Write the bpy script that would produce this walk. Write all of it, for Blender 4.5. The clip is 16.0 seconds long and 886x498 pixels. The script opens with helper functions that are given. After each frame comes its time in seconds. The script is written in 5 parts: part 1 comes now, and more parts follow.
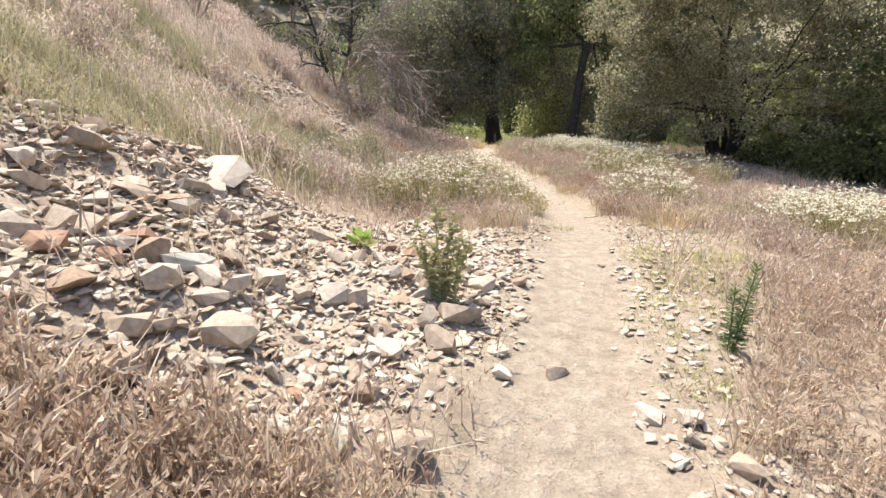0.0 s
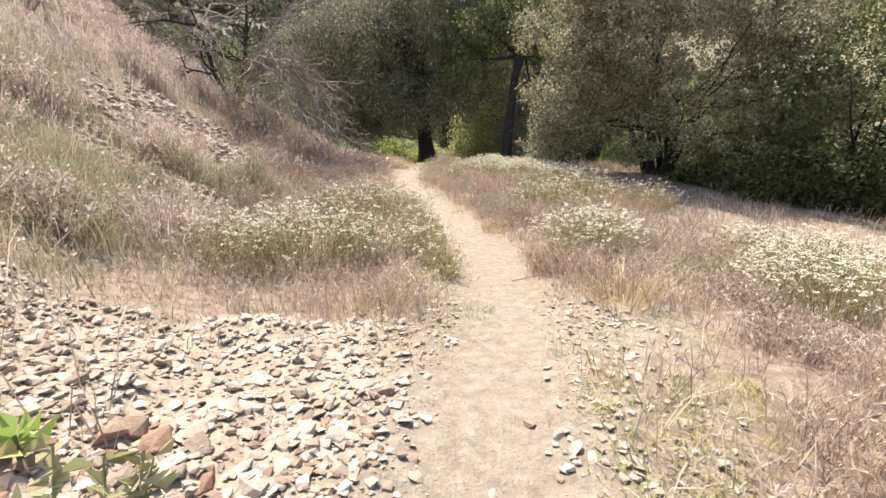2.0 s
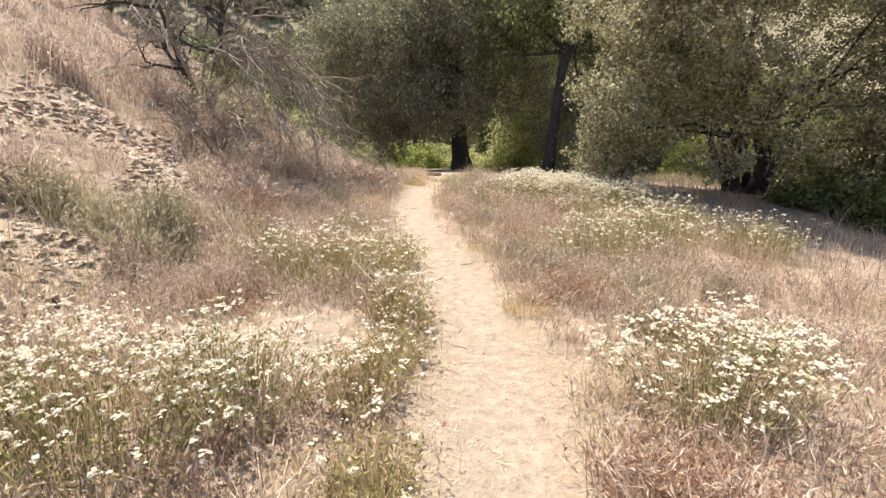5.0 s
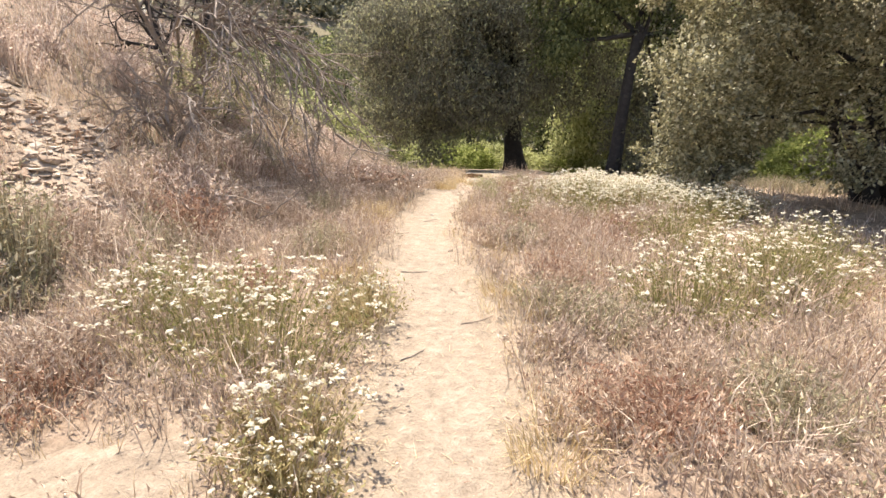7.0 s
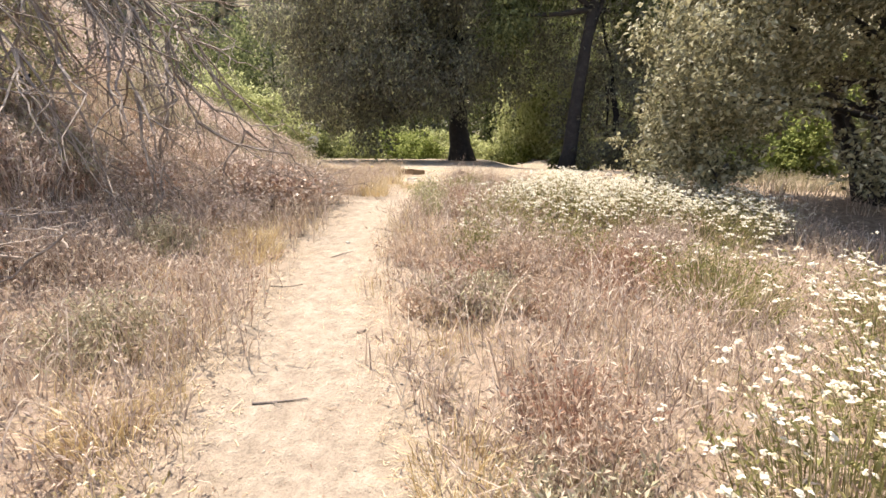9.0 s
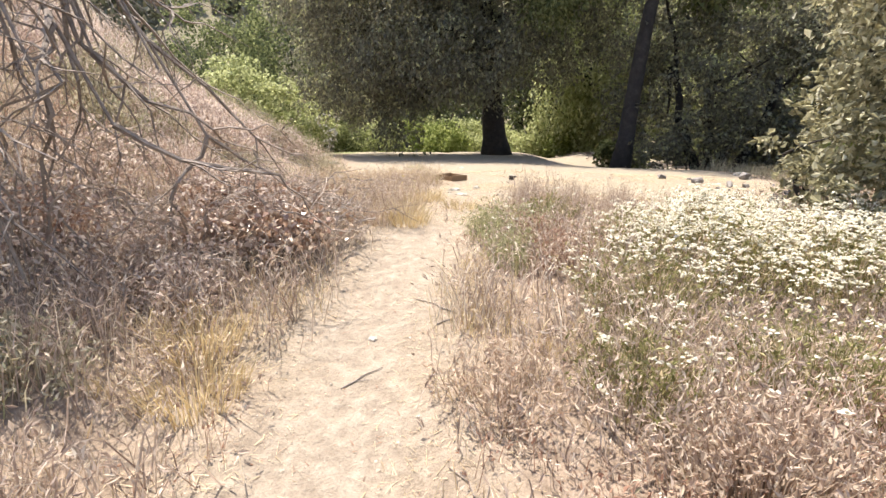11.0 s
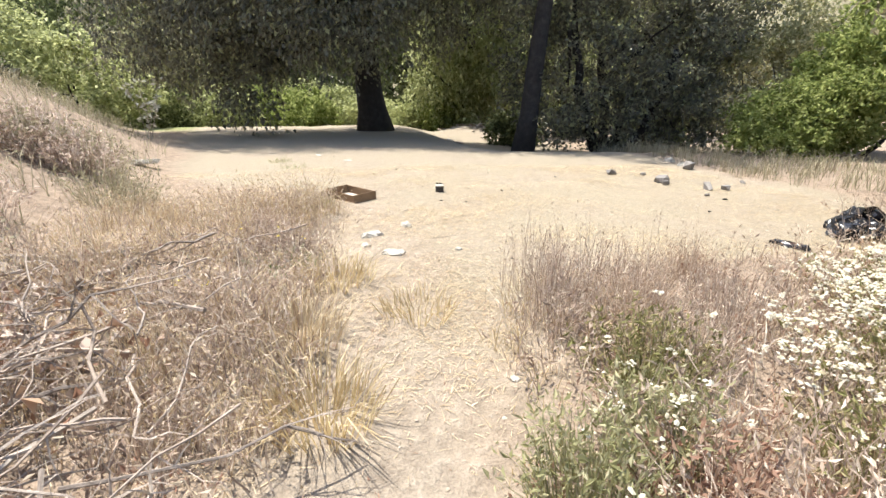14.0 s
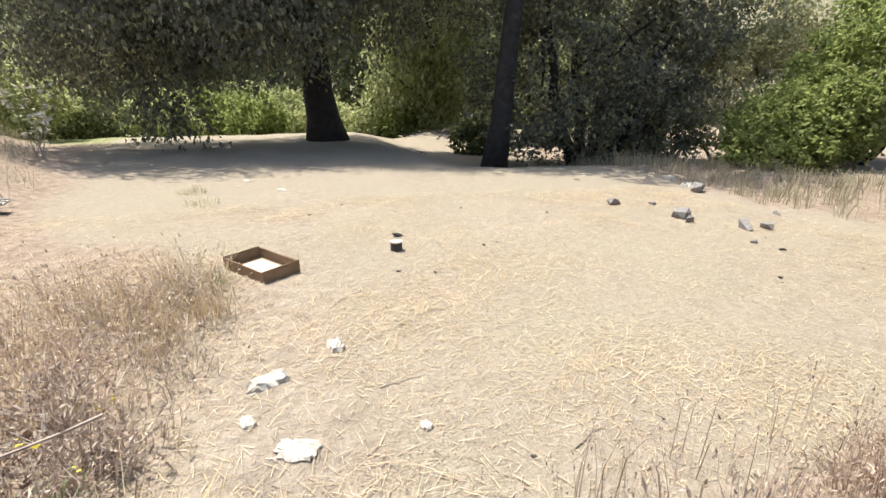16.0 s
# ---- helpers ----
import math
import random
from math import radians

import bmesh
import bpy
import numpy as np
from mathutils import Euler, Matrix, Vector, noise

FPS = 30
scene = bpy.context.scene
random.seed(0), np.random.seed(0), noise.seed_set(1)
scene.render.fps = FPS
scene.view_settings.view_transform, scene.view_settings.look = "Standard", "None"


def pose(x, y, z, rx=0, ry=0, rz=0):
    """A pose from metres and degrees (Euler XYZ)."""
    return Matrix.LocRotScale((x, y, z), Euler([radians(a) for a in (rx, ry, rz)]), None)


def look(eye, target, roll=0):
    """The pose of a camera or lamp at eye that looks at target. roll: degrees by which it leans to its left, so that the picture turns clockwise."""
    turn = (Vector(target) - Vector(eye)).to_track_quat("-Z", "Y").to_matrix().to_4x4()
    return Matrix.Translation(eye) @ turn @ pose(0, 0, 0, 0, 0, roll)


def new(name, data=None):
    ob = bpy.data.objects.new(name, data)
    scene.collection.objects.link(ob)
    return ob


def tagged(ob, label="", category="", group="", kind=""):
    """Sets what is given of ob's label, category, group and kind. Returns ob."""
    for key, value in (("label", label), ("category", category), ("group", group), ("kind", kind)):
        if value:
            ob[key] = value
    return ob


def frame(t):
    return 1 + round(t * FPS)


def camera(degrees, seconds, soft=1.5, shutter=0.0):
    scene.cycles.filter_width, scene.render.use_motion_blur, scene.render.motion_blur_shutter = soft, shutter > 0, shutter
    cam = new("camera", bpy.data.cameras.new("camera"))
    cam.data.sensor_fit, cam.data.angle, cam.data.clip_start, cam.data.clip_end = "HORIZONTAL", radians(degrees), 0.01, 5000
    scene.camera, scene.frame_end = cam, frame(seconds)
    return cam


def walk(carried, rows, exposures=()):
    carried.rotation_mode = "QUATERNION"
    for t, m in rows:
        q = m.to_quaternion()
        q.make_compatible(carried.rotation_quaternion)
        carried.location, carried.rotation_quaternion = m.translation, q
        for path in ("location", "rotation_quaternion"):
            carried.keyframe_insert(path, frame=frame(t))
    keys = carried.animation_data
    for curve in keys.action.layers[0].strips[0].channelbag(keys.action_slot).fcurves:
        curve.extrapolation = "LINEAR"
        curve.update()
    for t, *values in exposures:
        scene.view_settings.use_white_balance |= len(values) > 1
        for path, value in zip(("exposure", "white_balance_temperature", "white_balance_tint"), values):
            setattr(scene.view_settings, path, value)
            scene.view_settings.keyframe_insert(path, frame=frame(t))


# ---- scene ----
cam = camera(86.0, 16.0)
PATH = [
    (0.0, (0.000, 0.000, 1.550), (0.000, 3.893, 0.630), 0.00),
    (0.5, (0.220, 0.472, 1.634), (0.639, 4.350, 0.746), 0.02),
    (1.0, (0.450, 1.023, 1.791), (1.115, 4.890, 1.013), 0.13),
    (1.5, (0.690, 1.541, 1.854), (1.300, 5.422, 1.101), 0.05),
    (2.0, (0.750, 2.099, 1.824), (1.226, 5.983, 0.992), 0.10),
    (2.5, (0.830, 2.681, 1.892), (1.146, 6.594, 1.125), 0.06),
    (3.0, (1.020, 3.324, 2.007), (1.251, 7.235, 1.198), 0.18),
    (3.5, (1.060, 3.854, 2.119), (1.305, 7.754, 1.261), 0.23),
    (6.0, (2.110, 6.635, 2.016), (1.828, 10.555, 1.269), 0.15),
    (6.5, (2.240, 7.317, 1.988), (1.649, 11.207, 1.269), 0.12),
    (7.0, (2.310, 7.984, 1.985), (1.952, 11.884, 1.171), 0.29),
    (7.5, (2.310, 8.571, 1.990), (2.227, 12.456, 1.043), 0.42),
    (8.0, (2.400, 9.262, 2.001), (2.407, 13.155, 1.081), 0.42),
    (10.5, (2.154, 12.783, 2.256), (2.280, 16.670, 1.323), -0.08),
    (11.0, (1.904, 13.397, 2.259), (1.807, 17.265, 1.247), -0.23),
    (11.5, (1.795, 14.012, 2.302), (1.697, 17.886, 1.311), -0.23),
    (12.0, (1.710, 14.689, 2.403), (1.751, 18.555, 1.375), -0.16),
    (12.5, (1.544, 15.298, 2.434), (1.881, 19.124, 1.318), 0.06),
    (13.0, (1.491, 15.934, 2.457), (1.914, 19.712, 1.216), 0.06),
    (13.5, (1.396, 16.550, 2.479), (2.150, 20.250, 1.158), 0.14),
    (14.0, (1.408, 17.101, 2.557), (2.390, 20.757, 1.265), 0.34),
    (14.5, (1.516, 17.706, 2.643), (2.468, 21.383, 1.390), 0.32),
    (15.0, (1.577, 18.251, 2.679), (2.624, 21.915, 1.463), 0.24),
    (15.5, (1.774, 18.714, 2.675), (2.911, 22.348, 1.450), 0.16),
    (16.0, (2.057, 19.218, 2.688), (3.309, 22.791, 1.398), 0.09),
]
walk(cam, [(t, look(eye, target, roll)) for t, eye, target, roll in PATH], [(0.0, 0.90, 6500, 10), (3.5, 0.90, 6850, 12), (7.0, 1.10, 7000, 14), (11.0, 1.12, 6550, 12), (13.0, 1.10, 6300, 9), (16.0, 0.86, 6250, 8)])

SUN_ELEV, SUN_AZ = 69.0, -38.0          # degrees above the horizon; degrees east of the +y heading

# ---- world and sun ----
world = bpy.data.worlds.new("sky_world")
scene.world = world
world.use_nodes = True
wn = world.node_tree
sky = wn.nodes.new("ShaderNodeTexSky")
sky.sky_type, sky.sun_disc = "NISHITA", False
sky.sun_elevation, sky.sun_rotation = radians(SUN_ELEV), radians(SUN_AZ)
sky.dust_density = 2.0
wn.nodes["Background"].inputs["Strength"].default_value = 0.15
wn.links.new(sky.outputs["Color"], wn.nodes["Background"].inputs["Color"])

sun_dir = Vector((math.sin(radians(SUN_AZ)) * math.cos(radians(SUN_ELEV)),
                  math.cos(radians(SUN_AZ)) * math.cos(radians(SUN_ELEV)), math.sin(radians(SUN_ELEV))))
sun_data = bpy.data.lights.new("sun", "SUN")
sun_data.energy, sun_data.angle, sun_data.color = 5.0, radians(0.53), (1.0, 0.93, 0.82)
sun = new("sun", sun_data)
sun.matrix_world = look(Vector((0, 0, 60)) + sun_dir, Vector((0, 0, 60)))


# ---- materials ----
def mat_base(name):
    m = bpy.data.materials.new(name)
    m.use_nodes = True
    m.node_tree.nodes.clear()
    return m, m.node_tree


def node(nt, kind, **values):
    n = nt.nodes.new(kind)
    for key, value in values.items():
        n.inputs[key.replace("_", " ")].default_value = value
    return n


def ramp(nt, source, stops):
    r = nt.nodes.new("ShaderNodeValToRGB")
    e = r.color_ramp.elements
    while len(e) < len(stops):
        e.new(0.5)
    for k, (p, c) in zip(e, stops):
        k.position, k.color = p, (*c, 1)
    nt.links.new(source, r.inputs["Fac"])
    return r.outputs["Color"]


def noise_fac(nt, scale, detail=4.0, rough=0.6, coords="Object"):
    c = nt.nodes.new("ShaderNodeTexCoord")
    n = node(nt, "ShaderNodeTexNoise", Scale=scale, Detail=detail, Roughness=rough)
    nt.links.new(c.outputs[coords], n.inputs["Vector"])
    return n.outputs["Fac"]


def mix_col(nt, fac, a, b, mode="MIX"):
    m = nt.nodes.new("ShaderNodeMix")
    m.data_type, m.blend_type = "RGBA", mode
    for value, socket in ((fac, m.inputs[0]), (a, m.inputs[6]), (b, m.inputs[7])):
        if isinstance(value, (int, float)):
            socket.default_value = value
        elif isinstance(value, tuple):
            socket.default_value = (*value, 1)
        else:
            nt.links.new(value, socket)
    return m.outputs[2]


def finish(nt, shader):
    out = nt.nodes.new("ShaderNodeOutputMaterial")
    nt.links.new(shader, out.inputs["Surface"])


def leaf_mat(name, stops, through_light=0.35, gloss=0.06, rough=0.5):
    """Thin plant matter: each leaf or blade takes a tone of its own and lets some light through."""
    m, nt = mat_base(name)
    geo = nt.nodes.new("ShaderNodeNewGeometry")
    col = ramp(nt, geo.outputs["Random Per Island"], stops)
    big = noise_fac(nt, 1.3, 2.0)
    col = mix_col(nt, 0.35, col, ramp(nt, big, [(0.3, (0.55, 0.55, 0.55)), (0.7, (1, 1, 1))]), "MULTIPLY")
    d, t, g = nt.nodes.new("ShaderNodeBsdfDiffuse"), nt.nodes.new("ShaderNodeBsdfTranslucent"), nt.nodes.new("ShaderNodeBsdfGlossy")
    g.inputs["Roughness"].default_value = rough
    nt.links.new(col, d.inputs["Color"])
    nt.links.new(col, t.inputs["Color"])
    a, b = nt.nodes.new("ShaderNodeMixShader"), nt.nodes.new("ShaderNodeMixShader")
    a.inputs[0].default_value, b.inputs[0].default_value = through_light, gloss
    nt.links.new(d.outputs[0], a.inputs[1])
    nt.links.new(t.outputs[0], a.inputs[2])
    nt.links.new(a.outputs[0], b.inputs[1])
    nt.links.new(g.outputs[0], b.inputs[2])
    finish(nt, b.outputs[0])
    return m


def solid_mat(name, stops, scale=12.0, rough=0.85, bump=0.4, per_piece=0.0, metal=0.0, coords="Object", fine=60.0):
    """A rough solid surface: tones from two noises, relief from the finer one."""
    m, nt = mat_base(name)
    col = ramp(nt, noise_fac(nt, scale, 6.0, 0.65, coords), stops)
    f = noise_fac(nt, fine, 5.0, 0.7, coords)
    col = mix_col(nt, 0.5, col, ramp(nt, f, [(0.3, (0.6, 0.58, 0.55)), (0.65, (1.0, 1.0, 1.0))]), "MULTIPLY")
    if per_piece:
        geo, info = nt.nodes.new("ShaderNodeNewGeometry"), nt.nodes.new("ShaderNodeObjectInfo")
        add = nt.nodes.new("ShaderNodeMath")
        add.operation = "ADD"
        nt.links.new(geo.outputs["Random Per Island"], add.inputs[0])
        nt.links.new(info.outputs["Random"], add.inputs[1])
        wrap = nt.nodes.new("ShaderNodeMath")
        wrap.operation = "FRACT"
        nt.links.new(add.outputs[0], wrap.inputs[0])
        tone = ramp(nt, wrap.outputs[0], [(0.0, (0.55, 0.47, 0.40)), (0.35, (0.95, 0.88, 0.8)), (0.7, (1, 0.97, 0.93)), (1.0, (0.78, 0.78, 0.76))])
        col = mix_col(nt, per_piece, col, tone, "MULTIPLY")
    p = node(nt, "ShaderNodeBsdfPrincipled", Roughness=rough, Metallic=metal)
    nt.links.new(col, p.inputs["Base Color"])
    b = node(nt, "ShaderNodeBump", Strength=bump, Distance=0.01)
    nt.links.new(f, b.inputs["Height"])
    nt.links.new(b.outputs["Normal"], p.inputs["Normal"])
    finish(nt, p.outputs[0])
    return m


def ground_mat():
    """Bare trodden dirt, trampled straw, stony fill and plant litter, told apart by how the ground is used."""
    m, nt = mat_base("dry_earth")
    use = {}
    for key in ("trail", "straw", "stony", "far", "meadow"):
        a = nt.nodes.new("ShaderNodeAttribute")
        a.attribute_name = key
        use[key] = a.outputs["Fac"]
    broad, mid, fine = noise_fac(nt, 0.8, 4.0), noise_fac(nt, 9.0, 6.0, 0.7), noise_fac(nt, 70.0, 6.0, 0.75)
    litter = ramp(nt, mid, [(0.25, (0.13, 0.095, 0.07)), (0.5, (0.29, 0.225, 0.17)), (0.75, (0.45, 0.36, 0.28))])
    dirt = ramp(nt, mid, [(0.25, (0.205, 0.165, 0.128)), (0.5, (0.318, 0.266, 0.206)), (0.75, (0.435, 0.374, 0.30))])
    # straw lies in strands
    c = nt.nodes.new("ShaderNodeTexCoord")
    warp = node(nt, "ShaderNodeMapping", Rotation=(0, 0, 0.45), Scale=(9, 34, 10))
    nt.links.new(c.outputs["Object"], warp.inputs["Vector"])
    strand = node(nt, "ShaderNodeTexNoise", Scale=1.0, Detail=8.0, Roughness=0.8, Distortion=3.0)
    nt.links.new(warp.outputs[0], strand.inputs["Vector"])
    straw = ramp(nt, strand.outputs["Fac"], [(0.36, (0.20, 0.163, 0.118)), (0.5, (0.315, 0.27, 0.20)), (0.66, (0.46, 0.41, 0.315))])
    straw = mix_col(nt, ramp(nt, broad, [(0.40, (0, 0, 0)), (0.62, (0.75, 0.75, 0.75))]), straw, dirt)
    stony = ramp(nt, mid, [(0.25, (0.24, 0.19, 0.145)), (0.5, (0.42, 0.34, 0.26)), (0.8, (0.56, 0.48, 0.38))])
    far = ramp(nt, mid, [(0.3, (0.11, 0.10, 0.065)), (0.55, (0.22, 0.195, 0.125)), (0.75, (0.34, 0.295, 0.20))])
    meadow = ramp(nt, mid, [(0.3, (0.12, 0.14, 0.055)), (0.55, (0.25, 0.265, 0.115)), (0.75, (0.40, 0.39, 0.20))])
    col = mix_col(nt, use["far"], litter, far)
    col = mix_col(nt, use["meadow"], col, meadow)
    col = mix_col(nt, use["stony"], col, stony)
    col = mix_col(nt, use["straw"], col, straw)
    col = mix_col(nt, use["trail"], col, dirt)
    col = mix_col(nt, 0.4, col, ramp(nt, fine, [(0.35, (0.5, 0.47, 0.45)), (0.55, (1, 1, 1))]), "MULTIPLY")
    p = node(nt, "ShaderNodeBsdfPrincipled", Roughness=0.95)
    p.inputs["Specular IOR Level"].default_value = 0.15
    nt.links.new(col, p.inputs["Base Color"])
    b1 = node(nt, "ShaderNodeBump", Strength=0.55, Distance=0.012)
    nt.links.new(fine, b1.inputs["Height"])
    b2 = node(nt, "ShaderNodeBump", Strength=0.9, Distance=0.05)
    nt.links.new(mid, b2.inputs["Height"])
    nt.links.new(b1.outputs["Normal"], b2.inputs["Normal"])
    nt.links.new(b2.outputs["Normal"], p.inputs["Normal"])
    finish(nt, p.outputs[0])
    return m


M_GROUND = ground_mat()
M_ROCK = solid_mat("pale_broken_rock", [(0.25, (0.32, 0.265, 0.215)), (0.5, (0.50, 0.44, 0.375)), (0.8, (0.65, 0.59, 0.525))], 7.0, 0.9, 0.5, 0.9)
M_ROCK_RED = solid_mat("rusty_rock", [(0.25, (0.22, 0.12, 0.08)), (0.5, (0.36, 0.22, 0.15)), (0.8, (0.47, 0.34, 0.25))], 9.0, 0.9, 0.5, 0.6)
M_CONCRETE = solid_mat("pale_rubble", [(0.25, (0.12, 0.11, 0.105)), (0.6, (0.27, 0.25, 0.235)), (0.8, (0.50, 0.47, 0.45))], 8.0, 0.9, 0.4)
M_BARK = solid_mat("dark_bark", [(0.25, (0.018, 0.016, 0.015)), (0.55, (0.042, 0.036, 0.032)), (0.8, (0.08, 0.068, 0.06))], 5.0, 0.95, 0.9, fine=25.0)
M_DEADWOOD = solid_mat("weathered_deadwood", [(0.25, (0.14, 0.115, 0.095)), (0.55, (0.30, 0.25, 0.21)), (0.8, (0.46, 0.40, 0.34))], 9.0, 0.9, 0.7)
M_TWIG = solid_mat("bleached_twig", [(0.25, (0.27, 0.215, 0.18)), (0.55, (0.45, 0.385, 0.33)), (0.8, (0.60, 0.545, 0.48))], 9.0, 0.9, 0.6, 0.6)
M_STRAW = leaf_mat("straw_blade", [(0.0, (0.42, 0.31, 0.19)), (0.4, (0.60, 0.48, 0.31)), (0.75, (0.70, 0.60, 0.42)), (1.0, (0.50, 0.38, 0.27))], 0.3, 0.02)
M_GOLD = leaf_mat("golden_grass", [(0.0, (0.45, 0.33, 0.16)), (0.5, (0.60, 0.47, 0.26)), (1.0, (0.70, 0.58, 0.36))], 0.38)
M_BRUSH = leaf_mat("dry_brush_stem", [(0.0, (0.26, 0.19, 0.15)), (0.3, (0.45, 0.35, 0.28)), (0.7, (0.62, 0.51, 0.42)), (1.0, (0.76, 0.67, 0.54))], 0.3, 0.0)
M_GREY = leaf_mat("grey_hill_scrub", [(0.0, (0.22, 0.19, 0.12)), (0.4, (0.45, 0.40, 0.28)), (0.75, (0.64, 0.575, 0.43)), (1.0, (0.34, 0.35, 0.19))], 0.3, 0.0)
M_OLIVE = leaf_mat("olive_dry_grass", [(0.0, (0.24, 0.215, 0.12)), (0.45, (0.46, 0.42, 0.27)), (0.8, (0.62, 0.57, 0.40)), (1.0, (0.40, 0.42, 0.21))], 0.35, 0.0)
M_RUST = leaf_mat("rust_dry_leaf", [(0.0, (0.25, 0.14, 0.10)), (0.5, (0.45, 0.29, 0.21)), (1.0, (0.60, 0.46, 0.35))], 0.4, 0.0)
# paler than the other tree leaves: sunlight on the foliage is put into the colour
M_SUNLIT_LEAF = leaf_mat("sunlit_pale_leaf", [(0.0, (0.26, 0.285, 0.12)), (0.5, (0.45, 0.475, 0.23)), (1.0, (0.64, 0.65, 0.37))], 0.55, 0.0)
M_BROWNROCK = solid_mat("brown_rock", [(0.25, (0.20, 0.145, 0.105)), (0.5, (0.35, 0.27, 0.205)), (0.8, (0.48, 0.395, 0.315))], 8.0, 0.9, 0.5, 0.8)
M_MAUVE = leaf_mat("mauve_dry_leaf", [(0.0, (0.34, 0.245, 0.205)), (0.45, (0.66, 0.54, 0.46)), (1.0, (0.84, 0.74, 0.65))], 0.48, 0.0)
M_PINK = leaf_mat("pink_dry_weed", [(0.0, (0.36, 0.26, 0.19)), (0.5, (0.58, 0.455, 0.35)), (1.0, (0.74, 0.62, 0.49))], 0.42, 0.0)
M_DEADLEAF = leaf_mat("curled_dead_leaf", [(0.0, (0.26, 0.14, 0.09)), (0.5, (0.46, 0.31, 0.21)), (1.0, (0.66, 0.54, 0.42))], 0.2, 0.12, 0.35)
M_BUCK = leaf_mat("flower_shrub_leaf", [(0.0, (0.17, 0.165, 0.065)), (0.45, (0.33, 0.32, 0.14)), (0.8, (0.48, 0.42, 0.24)), (1.0, (0.56, 0.43, 0.30))], 0.38, 0.0)
M_VERGE = leaf_mat("brown_green_verge_leaf", [(0.0, (0.26, 0.20, 0.10)), (0.45, (0.44, 0.38, 0.20)), (0.8, (0.56, 0.47, 0.29)), (1.0, (0.40, 0.41, 0.16))], 0.4, 0.0)
M_FLOWER = leaf_mat("cream_flower", [(0.0, (0.52, 0.45, 0.30)), (0.35, (0.68, 0.64, 0.50)), (1.0, (0.80, 0.78, 0.68))], 0.3, 0.02)
M_FORB = leaf_mat("yellow_green_forb", [(0.0, (0.34, 0.33, 0.13)), (0.5, (0.52, 0.50, 0.24)), (1.0, (0.66, 0.62, 0.38))], 0.4, 0.0)
M_LIME = leaf_mat("light_green_leaf", [(0.0, (0.24, 0.36, 0.07)), (1.0, (0.40, 0.52, 0.14))], 0.4, 0.03)
M_YELLOW = leaf_mat("yellow_flower", [(0.0, (0.70, 0.55, 0.05)), (1.0, (0.80, 0.70, 0.10))], 0.25, 0.02)
M_SAGE = leaf_mat("sage_leaf", [(0.0, (0.26, 0.26, 0.125)), (0.5, (0.44, 0.43, 0.235)), (1.0, (0.60, 0.56, 0.38))], 0.45, 0.0)
M_OAK = leaf_mat("grey_green_leaf", [(0.0, (0.13, 0.125, 0.07)), (0.45, (0.31, 0.29, 0.17)), (0.8, (0.50, 0.475, 0.30)), (1.0, (0.66, 0.63, 0.46))], 0.38, 0.035, 0.45)
M_DARK = leaf_mat("dark_tree_leaf", [(0.0, (0.13, 0.125, 0.095)), (0.5, (0.24, 0.23, 0.165)), (0.85, (0.33, 0.325, 0.21)), (1.0, (0.54, 0.55, 0.29))], 0.5, 0.02)
M_MID = leaf_mat("mid_green_leaf", [(0.0, (0.09, 0.105, 0.05)), (0.5, (0.175, 0.195, 0.09)), (1.0, (0.34, 0.36, 0.17))], 0.5, 0.0)
M_BRIGHT = leaf_mat("fresh_green_leaf", [(0.0, (0.16, 0.20, 0.06)), (0.5, (0.30, 0.345, 0.115)), (1.0, (0.48, 0.51, 0.21))], 0.52, 0.0)
M_FARBUSH = leaf_mat("hill_chaparral", [(0.0, (0.07, 0.075, 0.045)), (0.5, (0.13, 0.13, 0.08)), (1.0, (0.22, 0.20, 0.13))], 0.2)
M_GREEN = leaf_mat("weed_green", [(0.0, (0.07, 0.13, 0.035)), (0.5, (0.13, 0.22, 0.06)), (1.0, (0.20, 0.30, 0.09))], 0.35)
M_PAPER = solid_mat("white_paper", [(0.3, (0.36, 0.33, 0.275)), (0.7, (0.58, 0.545, 0.475))], 6.0, 0.8, 0.1)
M_CARD = solid_mat("brown_cardboard", [(0.3, (0.20, 0.125, 0.07)), (0.7, (0.29, 0.19, 0.105))], 5.0, 0.85, 0.15)
M_BLACK = solid_mat("black_plastic", [(0.3, (0.012, 0.012, 0.014)), (0.7, (0.03, 0.03, 0.034))], 6.0, 0.22, 0.3)
M_DARKBIT = solid_mat("charred_scrap", [(0.3, (0.025, 0.022, 0.02)), (0.7, (0.08, 0.07, 0.06))], 8.0, 0.8, 0.5)


# ---- the lie of the land ----
PROFILE_Y = [-30, -5, 0, 2, 4.4, 6.1, 8, 10, 12, 14, 16, 18.7, 21, 24, 30, 42, 50, 70, 110, 200, 500]
PROFILE_Z = [-1.5, -.35, .05, .2, .4, .38, .35, .36, .52, .74, .86, 1.12, 1.15, 1.1, .95, .7, .0, -1.5, 9, 58, 150]
TRAIL_Y = [-6, 0, 1.6, 3, 4.5, 5.7, 7, 9.3, 11.8, 13.5, 15, 17, 18.9, 21.5, 26, 60]
TRAIL_X = [-.4, .25, .5, .85, 1.3, 1.7, 1.95, 2.2, 1.95, 1.6, 1.3, 1.3, 1.65, 2.0, 2.2, 4]
HILL_Y = [-10, 3, 6, 10, 14, 18, 22, 30, 38, 46, 70]
HILL_X = [-.2, -.1, -1.2, -1.3, -.6, -.4, -1.0, -2.0, -5, -9, -20]
R = np.random.default_rng


def soft(d, w):
    return w * np.log1p(np.exp(np.clip(d / w, -30, 30)))


def step(a, b, v):
    t = np.clip((np.asarray(v, float) - a) / (b - a), 0, 1)
    return t * t * (3 - 2 * t)


LATTICE = R(5).random((256, 256))


